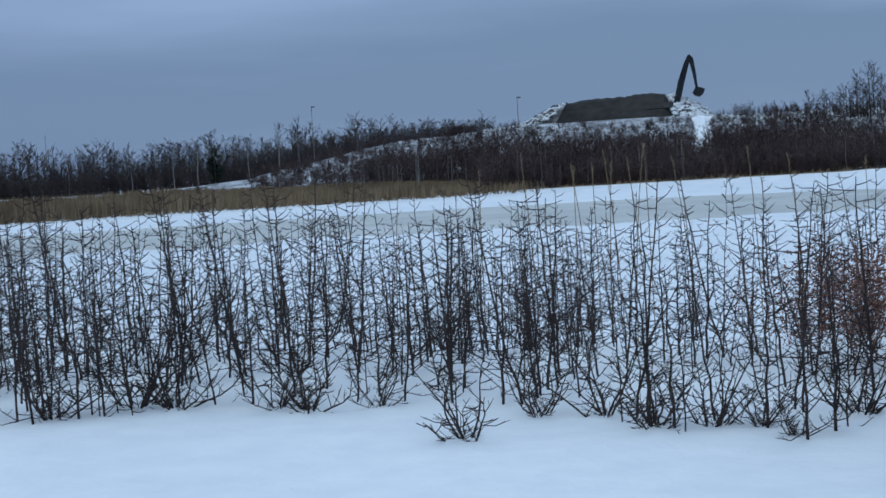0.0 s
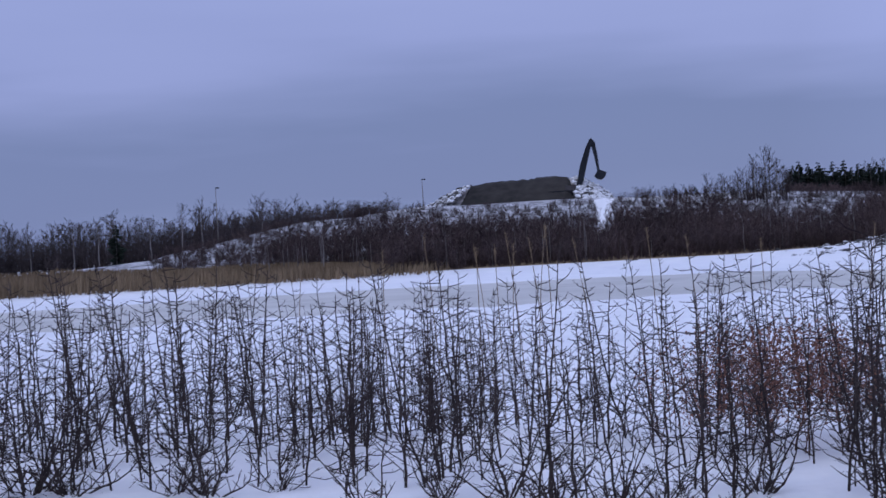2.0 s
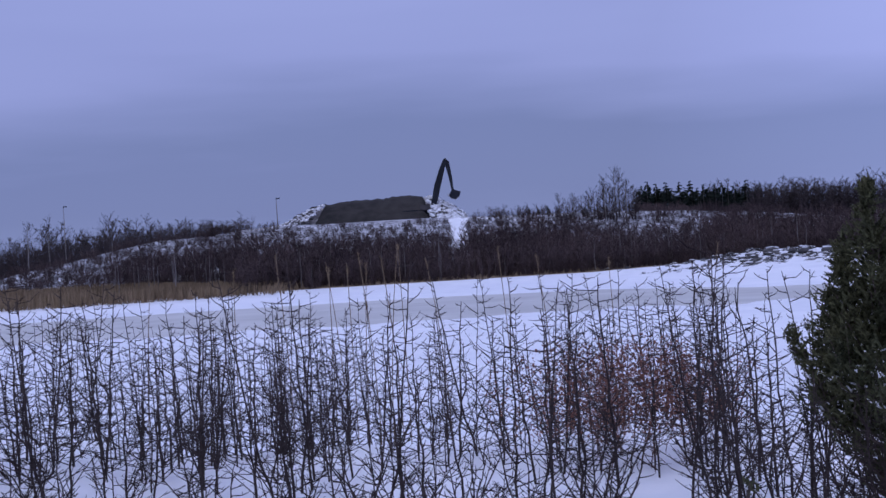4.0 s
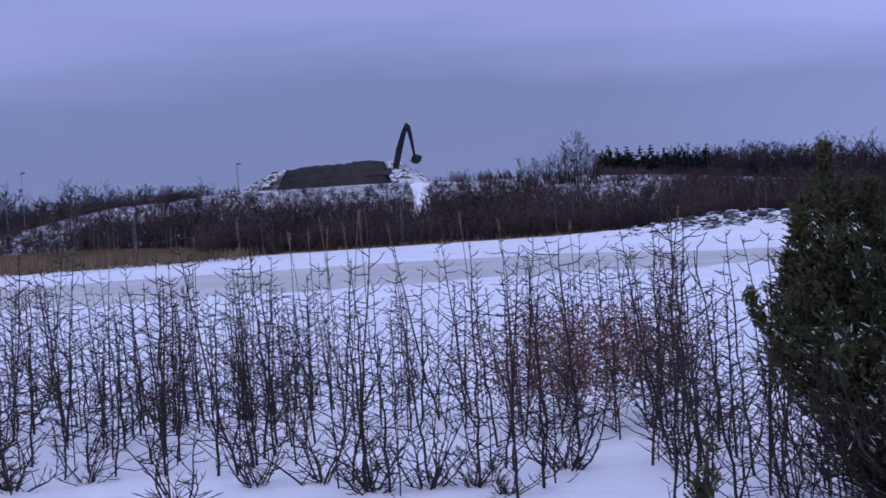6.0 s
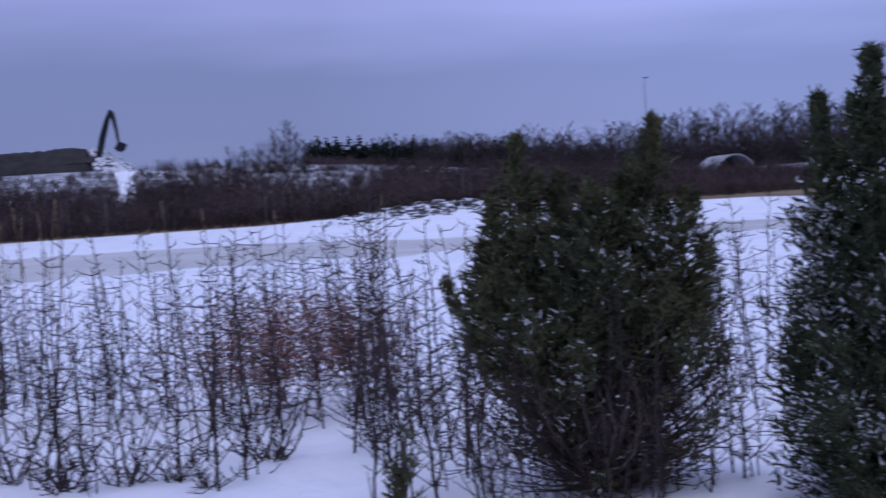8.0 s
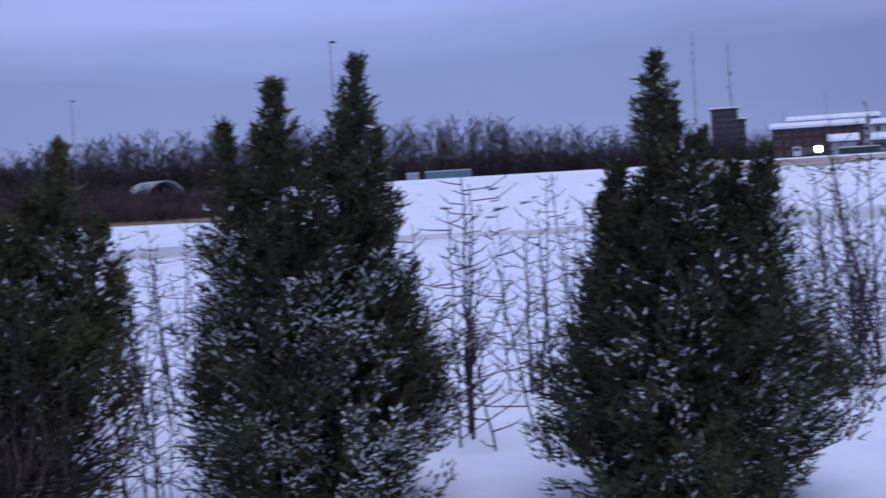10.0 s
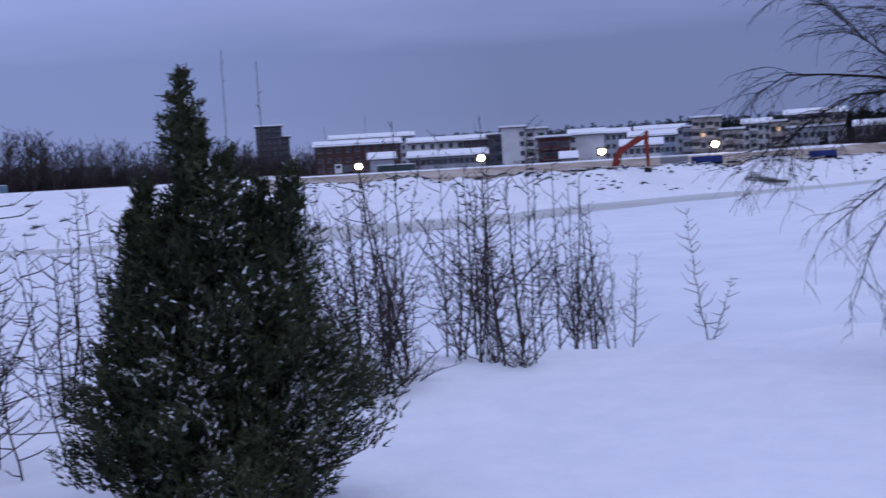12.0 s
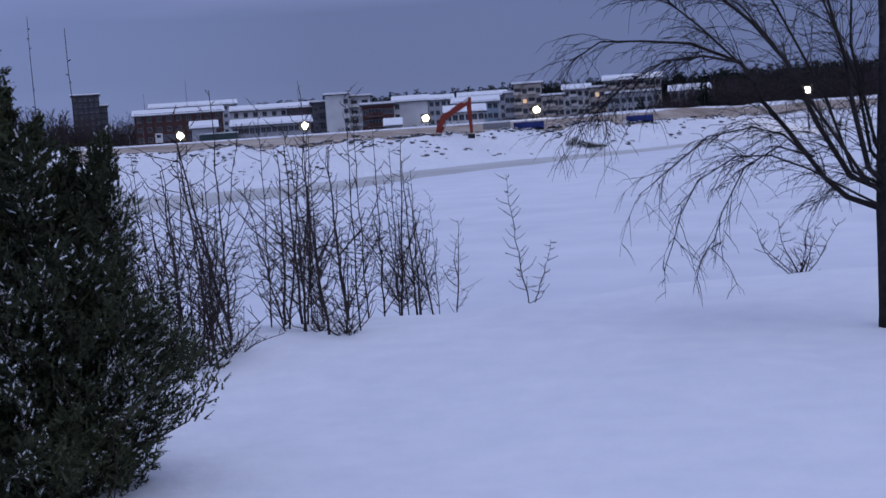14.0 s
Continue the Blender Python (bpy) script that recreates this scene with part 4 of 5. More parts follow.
def trailer(az, dist, length, label):
    ob = thing("tipper_trailer", (0, 0, 0), label, "trailer", "blue trailers on the bank")
    ob.matrix_basis = facing(az, dist, rise(dist, -0.12))
    tub = Shape()
    tub.box((-length / 2, 0, 0.32), (length / 2, 2.2, 0.86))
    for k in range(6):
        x = -length / 2 + (k + 0.5) * length / 6
        tub.box((x - 0.05, -0.07, 0.32), (x + 0.05, 0.0, 0.86))
    part("tub", tub, BLUE, ob, smooth=False)
    for x in (-length * 0.36, length * 0.22, length * 0.38):
        wh = Shape()
        wh.tube([Vector((x, -0.05, 0.22)), Vector((x, 0.25, 0.22))], [0.28, 0.28], 14)
        part("wheel", wh, STEEL, ob)


trailer(77.95, 116, 2.6, "blue tipper trailer standing on the snowy bank")
trailer(82.55, 128, 2.5, "blue tipper trailer farther along the bank")


def truck(az, dist):
    ob = thing("truck", (0, 0, 0), "white lorry with a dark load bed on the road", "truck")
    ob.matrix_basis = facing(az, dist, rise(dist, 0.36))
    cab = Shape()
    cab.box((-1.0, 0, 0.3), (-0.2, 1.8, 1.35))
    c = part("cab", cab, WHITE_WALL, ob, smooth=False)
    g = Shape()
    g.box((-0.85, -0.02, 0.85), (-0.35, 0.0, 1.2))
    part("side_window", g, PANE, c, smooth=False)
    bed = Shape()
    bed.box((-0.15, 0, 0.45), (2.2, 1.8, 1.2))
    part("load_bed", bed, DARK_WALL, ob, smooth=False)
    for x in (-0.6, 0.9, 1.7):
        wh = Shape()
        wh.tube([Vector((x, -0.04, 0.25)), Vector((x, 0.2, 0.25))], [0.26, 0.26], 14)
        part("wheel", wh, STEEL, ob)


truck(62.75, 156)


# stones, clods and drifts along the far banks
def bank_stones():
    rng = random.Random(61)
    stones, caps = Shape(), Shape()
    for _ in range(2600):
        az = rng.uniform(58, 92)
        shore = lerp(SHORE, az)
        d = shore + (rng.gauss(14.0, 2.0) if rng.random() < 0.72 else rng.uniform(2, 12))
        if noise.noise((az * 0.9, d * 0.25, 2)) < (-0.2 if d > shore + 11 else 0.02):
            continue
        p = spot(az, d, ground_height(az, d))
        s = rng.uniform(0.04, 0.11 if az < 70 else 0.17)
        stones.lump((p.x, p.y, p.z), (s * 1.5, s * 1.5, s * 0.7), rng.random(), 0, 0.5)
        if rng.random() < 0.5:
            caps.lump((p.x, p.y, p.z + s * 0.55), (s * 1.2, s, s * 0.45), rng.random(), 0, 0.4)
    for _ in range(1500):                  # the rubble point on the near side of the woods
        az = min(29.0, max(17, rng.gauss(24.4, 2.2)))
        d = lerp(SHORE, az) + rng.uniform(-5, 7)
        p = spot(az, d, ground_height(az, d))
        s = rng.uniform(0.08, 0.16) if rng.random() < 0.75 else rng.uniform(0.15, 0.38)
        stones.lump((p.x, p.y, p.z), (s * 1.5, s * 1.3, s), rng.random(), 0, 0.45)
        if rng.random() < 0.55:
            caps.lump((p.x, p.y, p.z + s * 0.6), (s * 1.0, s * 0.9, s * 0.35), rng.random(), 0, 0.4)
    for _ in range(26):                    # clods on the snowy bank of the works
        az = rng.uniform(44, 58)
        d = lerp(SHORE, az) + rng.uniform(1, 14)
        p = spot(az, d, ground_height(az, d))
        s = rng.uniform(0.08, 0.3)
        stones.lump((p.x, p.y, p.z - 0.05), (s * 1.6, s * 1.3, s * 0.7), rng.random(), 0, 0.45)
        caps.lump((p.x, p.y, p.z + s * 0.25), (s * 1.7, s * 1.4, s * 0.5), rng.random(), 0, 0.4)
    tagged(part("bank_stones", stones, STONE, None, "dark stones and clods along the snowy far bank", kind="stuff"), category="stones")
    tagged(part("stone_snow", caps, ROOF_SNOW, None, "snow lying on the bank's stones", kind="stuff"), category="snow")


bank_stones()


def brush_pile():
    rng = random.Random(9)
    az, d = 80.3, 111.0
    ob = thing("brush_pile", spot(az, d, ground_height(az, d) - 0.1), "grey-green heap of cut branches on the bank", "brush pile")
    sh = Shape()
    for _ in range(1100):
        u = rng.uniform(-1, 1)
        p = Vector((u * 1.6, rng.uniform(-0.6, 0.6), rng.uniform(0, 1) * lerp([(-1, 0.45), (-0.7, 0.9), (-0.2, 0.6), (0.3, 0.25), (1, 0.08)], u)))
        p = Matrix.Rotation(radians(-az), 3, "Z") @ p
        dd = Vector((rng.uniform(-1, 1), rng.uniform(-1, 1), rng.uniform(0, 1))).normalized()
        sh.spike(p, p + dd * rng.uniform(0.15, 0.45), 0.016)
    part("branches", sh, BRUSH, ob, kind="stuff")


brush_pile()

# ---- bare saplings and shrubs on the near bank ----
def spurs(rng, shape, a, b, gap, size, steep=0.35):
    """Short stiff side shoots along a twig from a to b."""
    n = max(1, int((b - a).length / gap))
    for k in range(n):
        p = a.lerp(b, (k + rng.random()) / n)
        w = rng.uniform(0, 6.28)
        d = Vector((math.cos(w), math.sin(w), rng.uniform(-0.15, 2 * steep))).normalized()
        shape.spike(p, p + d * size * rng.uniform(0.35, 1.25), 0.003)


def side_twig(rng, shape, p, d, length, gap, r=0.0036):
    """A side twig that leaves the stem almost level and turns up, with stubby spurs."""
    q = p + d * length * 0.55 + Vector((rng.uniform(-1, 1), rng.uniform(-1, 1), rng.uniform(-1, 1))) * 0.05 * length
    e = q + (d + Vector((rng.uniform(-.25, .25), rng.uniform(-.25, .25), rng.uniform(0.1, 0.6)))).normalized() * length * 0.45
    shape.tube([p, q, e], [r, r * 0.8, r * 0.4], 3)
    if length > 0.07:
        spurs(rng, shape, p.lerp(q, 0.3), q, gap, 0.045)
        spurs(rng, shape, q, e, gap, 0.04)


def sapling_stem(rng, height, lean, twig_len=0.4, gap=0.026, radius=0.0085, spur=1.0, steep=0.3, forks=(2, 4)):
    """One upright stem with level side twigs all the way up and a few ascending branches at its foot, as two shapes."""
    stem, twigs = Shape(), Shape()
    a = rng.uniform(0, 6.28)
    bend = Vector((math.cos(a), math.sin(a), 0)) * lean
    pts = [bend * (i / 10) ** 0.8 * height + Vector((rng.uniform(-1, 1), rng.uniform(-1, 1), 0)) * (0.012 if i else 0) + Vector((0, 0, height * i / 10 - (0.12 if i == 0 else 0))) for i in range(11)]
    stem.tube(pts, [radius * (1 - 0.74 * i / 10) for i in range(11)], 5)
    n, w = int(height / gap * 0.66), rng.uniform(0, 6.28)
    for k in range(n):
        f = 0.35 + 9.6 * (k + rng.random()) / n
        i = min(int(f), 9)
        p = pts[i].lerp(pts[i + 1], f - i)
        w += 2.4 + rng.uniform(-0.5, 0.5)
        d = Vector((math.cos(w), math.sin(w), steep + rng.uniform(-0.35, 0.4))).normalized()
        size = spur * twig_len * (0.25 + 0.27 * (1 - f / 10)) * rng.uniform(0.35, 1.25) * (1.7 if rng.random() < 0.12 else 1.0)
        side_twig(rng, twigs, p, d, size, gap * 1.5, 0.0041 + 0.0006 * (1 - f / 10))
    for _ in range(rng.randint(*forks) if spur > 0.5 else 0):
        f = rng.uniform(0.3, 4.5)
        i = int(f)
        p = pts[i].lerp(pts[i + 1], f - i)
        w = rng.uniform(0, 6.28)
        d = Vector((math.cos(w), math.sin(w), rng.uniform(0.2, 1.6))).normalized()
        length = twig_len * rng.uniform(0.6, 1.3)
        line = [p]
        for _ in range(4):
            d = (d + Vector((rng.uniform(-.25, .25), rng.uniform(-.25, .25), rng.uniform(0.0, 0.5)))).normalized()
            line.append(line[-1] + d * length / 4)
        twigs.tube(line, [radius * 0.6, radius * 0.5, radius * 0.42, radius * 0.32, radius * 0.2], 4)
        for j in range(4):
            for _ in range(3):
                w = rng.uniform(0, 6.28)
                side_twig(rng, twigs, line[j].lerp(line[j + 1], rng.random()), Vector((math.cos(w), math.sin(w), rng.uniform(-0.1, 0.7))).normalized(), twig_len * rng.uniform(0.08, 0.28), gap * 1.5, 0.003)
    return stem, twigs


def sapling(seed, stems, height, spread, label, bark=TWIG, lean=0.14, twig_len=0.4, gap=0.026, radius=0.0085, name="bare_sapling", spur=1.0, steep=0.3, forks=(0, 2)):
    rng = random.Random(seed)
    ob = thing(name, (0, 0, 0), label, "sapling", "bare saplings on the bank")
    for _ in range(stems):
        s, t = sapling_stem(rng, height * (rng.uniform(0.72, 1.08) if stems > 1 else 1), lean * rng.uniform(0.1, 1.9), twig_len, gap, radius * rng.uniform(0.5, 1.3), spur, steep, forks)
        st = part("stem", s, bark, ob)
        st.location = (rng.uniform(-spread, spread), rng.uniform(-spread, spread), 0)
        part("twig_growth", t, bark, st, kind="stuff")
    return ob


def low_shrub(seed, label, size=0.6):
    """A low shrub whose crooked branches spread out from one foot."""
    rng = random.Random(seed)
    ob = thing("low_shrub", (0, 0, 0), label, "shrub", "bare saplings on the bank")
    for _ in range(rng.randint(6, 9)):
        branch, twigs = Shape(), Shape()
        a, out = rng.uniform(0, 6.28), rng.uniform(0.3, 1.6)
        length = size * rng.uniform(0.8, 1.5)
        p, d, pts = Vector((0, 0, -0.06)), Vector((math.cos(a) * out, math.sin(a) * out, rng.uniform(0.7, 1.0))).normalized(), []
        for i in range(7):
            pts.append(p.copy())
            d = (d + Vector((rng.uniform(-.3, .3), rng.uniform(-.3, .3), rng.uniform(-.1, .3)))).normalized()
            p = p + d * length / 6
        branch.tube(pts, [0.010 - 0.0012 * i for i in range(7)], 5)
        for i in range(1, 7):
            for _ in range(2):
                b = pts[i - 1].lerp(pts[i], rng.random())
                aa = rng.uniform(0, 6.28)
                dd = Vector((math.cos(aa), math.sin(aa), rng.uniform(-0.1, 1.2))).normalized()
                ll = size * rng.uniform(0.12, 0.38)
                mid = b + dd * ll * 0.5
                e = mid + (dd + Vector((rng.uniform(-.4, .4), rng.uniform(-.4, .4), 0.3))).normalized() * ll * 0.5
                twigs.tube([b, mid, e], [0.0048, 0.0038, 0.0024], 3)
                twigs.tube([mid, mid + (dd + Vector((rng.uniform(-1, 1), rng.uniform(-1, 1), 0.2))).normalized() * ll * 0.4], [0.0034, 0.0022], 3)
        br = part("branch", branch, TWIG, ob)
        part("twig_growth", twigs, TWIG, br, kind="stuff")
    return ob


PLANTED = []


def plant(proto, az, dist, turn, scale=1.0):
    z = ground_height(az, dist)
    m = pose(*near_spot(az, dist, z - 0.02), 0, 0, turn)
    if proto not in PLANTED:
        PLANTED.append(proto)
        proto.matrix_basis = m @ Matrix.Scale(scale, 4)
        return proto
    ob = copy_thing(proto, m)
    ob.scale = (scale,) * 3
    return ob


TALL = [sapling(100 + i, n, h, 0.34, "bare dark sapling with stiff side twigs in snow", TWIG, 0.12, 0.55, 0.038, 0.0092) for i, (n, h) in enumerate(((3, 1.56), (3, 1.52), (2, 1.66), (4, 1.42), (3, 1.56)))]
RED = [sapling(200 + i, 5, 0.86, 0.5, "dense reddish-brown bare bush in snow", RED_TWIG, 0.3, 0.36, 0.045, 0.0055, "reddish_bush") for i in range(2)]
for k, bush in enumerate(RED):
    leaves, lr = Shape(), random.Random(230 + k)
    for _ in range(1500):
        a, r = lr.uniform(0, 6.28), lr.random() ** 0.6 * 0.7
        p = Vector((math.cos(a) * r, math.sin(a) * r, lr.uniform(0.3, 0.95) * (1 - 0.25 * r)))
        u = Vector((lr.uniform(-1, 1), lr.uniform(-1, 1), lr.uniform(-1, 1))).normalized() * 0.013
        w = u.cross(Vector((lr.uniform(-1, 1), lr.uniform(-1, 1), lr.uniform(-1, 1)))).normalized() * 0.008
        leaves.face(p - u, p + w, p + u, p - w)
    part("dry_foliage", leaves, RED_LEAF, bush, "withered reddish-brown leaves", kind="stuff")
LOW = [low_shrub(300 + i, "low crooked bare shrub standing in snow", 0.6) for i in range(3)]
rng = random.Random(5)
# the thicket along the bank
for az in np.arange(-21, 20, 0.62):
    for near_d, far_d, chance in ((9.6, 11.2, 0.62), (11.4, 12.8, 0.78), (12.9, 14.2, 0.35)):
        if rng.random() < 0.74 * chance * lerp([(-21, 0.9), (-8, 0.85), (-5, 1.25), (5.5, 1.3), (6.5, 0.45), (11, 0.5), (13, 0.9), (20, 0.9)], az):
            plant(rng.choice(TALL), az + rng.uniform(-.3, .3), rng.uniform(near_d, far_d), rng.uniform(0, 360), rng.uniform(0.8, 1.08))
for az, d in ((-12.9, 9.9), (-15.5, 9.6), (-17.2, 9.8), (7.3, 8.4), (9.4, 8.2), (13.4, 8.6), (14.9, 8.2), (18.6, 8.9), (21.6, 8.4), (22.2, 9.6), (20.6, 9.8), (23.1, 8.9), (24.3, 8.6), (20.9, 11.2), (22.6, 11.0)):
    plant(rng.choice(TALL), az, d, rng.uniform(0, 360), rng.uniform(0.85, 1.05))
for az, d in ((15.6, 10.6), (16.6, 10.3), (17.6, 10.8), (18.6, 10.4), (19.7, 10.7)):
    plant(rng.choice(RED), az, d, rng.uniform(0, 360), rng.uniform(0.9, 1.1))
for az, d, s in ((0.44, 8.2, 0.85), (-6.1, 9.4, 0.85), (-7.4, 9.6, 0.7), (-13.3, 10.0, 1.1), (-11.6, 9.8, 0.9), (6.2, 8.9, 0.9), (8.2, 8.3, 0.8), (10.4, 8.3, 0.8), (12.3, 8.3, 0.6), (-16.6, 9.7, 0.9), (16.2, 8.7, 0.9), (63.4, 10.0, 0.95), (64.9, 10.4, 0.6), (69.7, 10.9, 0.7), (68.6, 11.6, 0.5), (3.6, 9.0, 0.7), (-3.2, 9.6, 0.6), (13.8, 8.0, 0.5)):
    plant(rng.choice(LOW), az, d, rng.uniform(0, 360), s)
# the saplings between and beyond the junipers
for az, d, s in ((48.6, 8.2, 1.15), (49.6, 8.5, 1.2), (47.6, 9.6, 1.0), (50.8, 10.4, 1.1), (52.2, 11.0, 1.1), (51.4, 12.0, 1.05), (36.0, 10.8, 1.0), (34.6, 11.5, 1.0), (37.0, 9.5, 0.9), (35.4, 9.0, 0.85)):
    plant(TALL[int(az * 10) % 5], az, d, az * 37, s)
STOUT = [sapling(150 + i, n, h, 0.2, "dark bare sapling at the snowy bank's edge", TWIG, 0.12, 0.6, 0.055, 0.0108, steep=0.6, forks=(3, 5)) for i, (n, h) in enumerate(((4, 1.75), (3, 1.85), (4, 1.6), (2, 1.8)))]
for az, d, s in ((63.6, 10.0, 1.0), (64.2, 10.2, 1.08), (65.3, 11.2, 1.05), (66.3, 12.2, 1.0), (67.0, 11.8, 1.1), (67.5, 12.6, 1.1), 
                 (69.2, 12.2, 1.05), (69.9, 10.9, 1.0), (70.7, 12.8, 1.1), (71.7, 12.9, 0.95), (72.5, 13.0, 0.85), (73.3, 13.1, 0.75), (73.9, 13.1, 0.62), (61.8, 11.5, 1.0), (62.4, 12.4, 0.95)):
    plant(STOUT[int(az * 10) % 4], az, d, az * 37, s)
# bare brushwood round the foot of the brownish juniper
for az, d, s in ((23.6, 7.6, 0.8), (25.6, 6.9, 0.7), (26.8, 7.8, 0.8), (28.0, 6.8, 0.65), (29.4, 6.8, 0.7), (30.6, 7.0, 0.65), (31.8, 6.9, 0.7), (33.0, 7.2, 0.75), (34.2, 7.6, 0.75), (35.3, 7.4, 0.7)):
    plant(TALL[int(az * 10) % 5], az, d, az * 91, s)
for az, d, s in ((22.4, 7.1, 0.95), (25.2, 6.9, 0.6)):
    plant(STOUT[int(az * 10) % 4], az, d, az * 37, s)
# tall whips that stand behind the pointed juniper, a lone sapling and a small bush on the open snow
for az, d, h, lean in ((58.4, 8.2, 2.46, 0.04), (60.05, 8.4, 2.36, 0.05)):
    plant(sapling(int(az * 10), 1, h, 0.02, "tall bare whip behind a juniper", TWIG, lean, 0.16, 0.05, 0.0085, spur=0.45), az, d, 30, 1.0)
LONE = ((931, 77.4, 1.22, 0.13, 103, 0.5), (933, 77.5, 0.6, 0.36, -77, 0.36))
for seed, az, h, lean, heading, twig in LONE:
    one = random.Random(seed)
    share, _, first = one.uniform(0.1, 1.9), one.uniform(0.5, 1.3), one.uniform(0, 6.28)
    plant(sapling(seed, 1, h, 0.01, "lone bare sapling at the edge of the open snow", TWIG, lean / share, twig), az, 12.5, heading - math.degrees(first), 1.0)
plant(low_shrub(941, "small bare bush on the open snow", 0.7), 88.7, 14.0, 0, 0.8)


def reed_stalk(seed, az, dist, top):
    rng = random.Random(seed)
    z = ground_height(az, dist) - 0.05
    h = rise(dist, top) - z
    ob = thing("reed_stalk", near_spot(az, dist, z), "tall dry pale reed stalk with a feathery head", "reed", "reed stalks on the bank")
    stalk, head = Shape(), Shape()
    lean = Vector((rng.uniform(-.1, .1), rng.uniform(-.1, .1), 0))
    pts = [lean * (k / 4) ** 2 * h + Vector((0, 0, h * k / 4)) for k in range(5)]
    stalk.tube(pts, [0.006, 0.0055, 0.005, 0.0045, 0.003], 5)
    for _ in range(16):
        p = pts[3].lerp(pts[4], rng.uniform(0.72, 1.0))
        head.spike(p, p + Vector((rng.uniform(-.03, .04), rng.uniform(-.03, .03), rng.uniform(-0.02, 0.07))), 0.004)
    part("stalk", stalk, REED, ob)
    part("seed_head", head, REED, ob, kind="stuff")
    return ob


for i, (az, top) in enumerate(((3.74, 0.79), (5.47, 0.16), (5.95, 0.23), (6.32, 0.3), (6.77, 0.3), (7.27, 0.75), (7.78, 0.94), (8.2, 0.4), (8.5, 0.8), (10.2, 0.3), (12.87, 0.61), (14.6, 0.2), (17.2, -0.1), (20.92, 0.2), (1.5, 0.2), (-2.2, 0.0))):
    reed_stalk(80 + i, az, 14.2 + (i * 0.7) % 1.6, top)

# ---- junipers ----
# half-width of a leader's crown by height
OUTLINE = [(0, 0.7), (0.15, 0.96), (0.35, 0.98), (0.55, 0.78), (0.72, 0.48), (0.86, 0.24), (1.0, 0.03)]


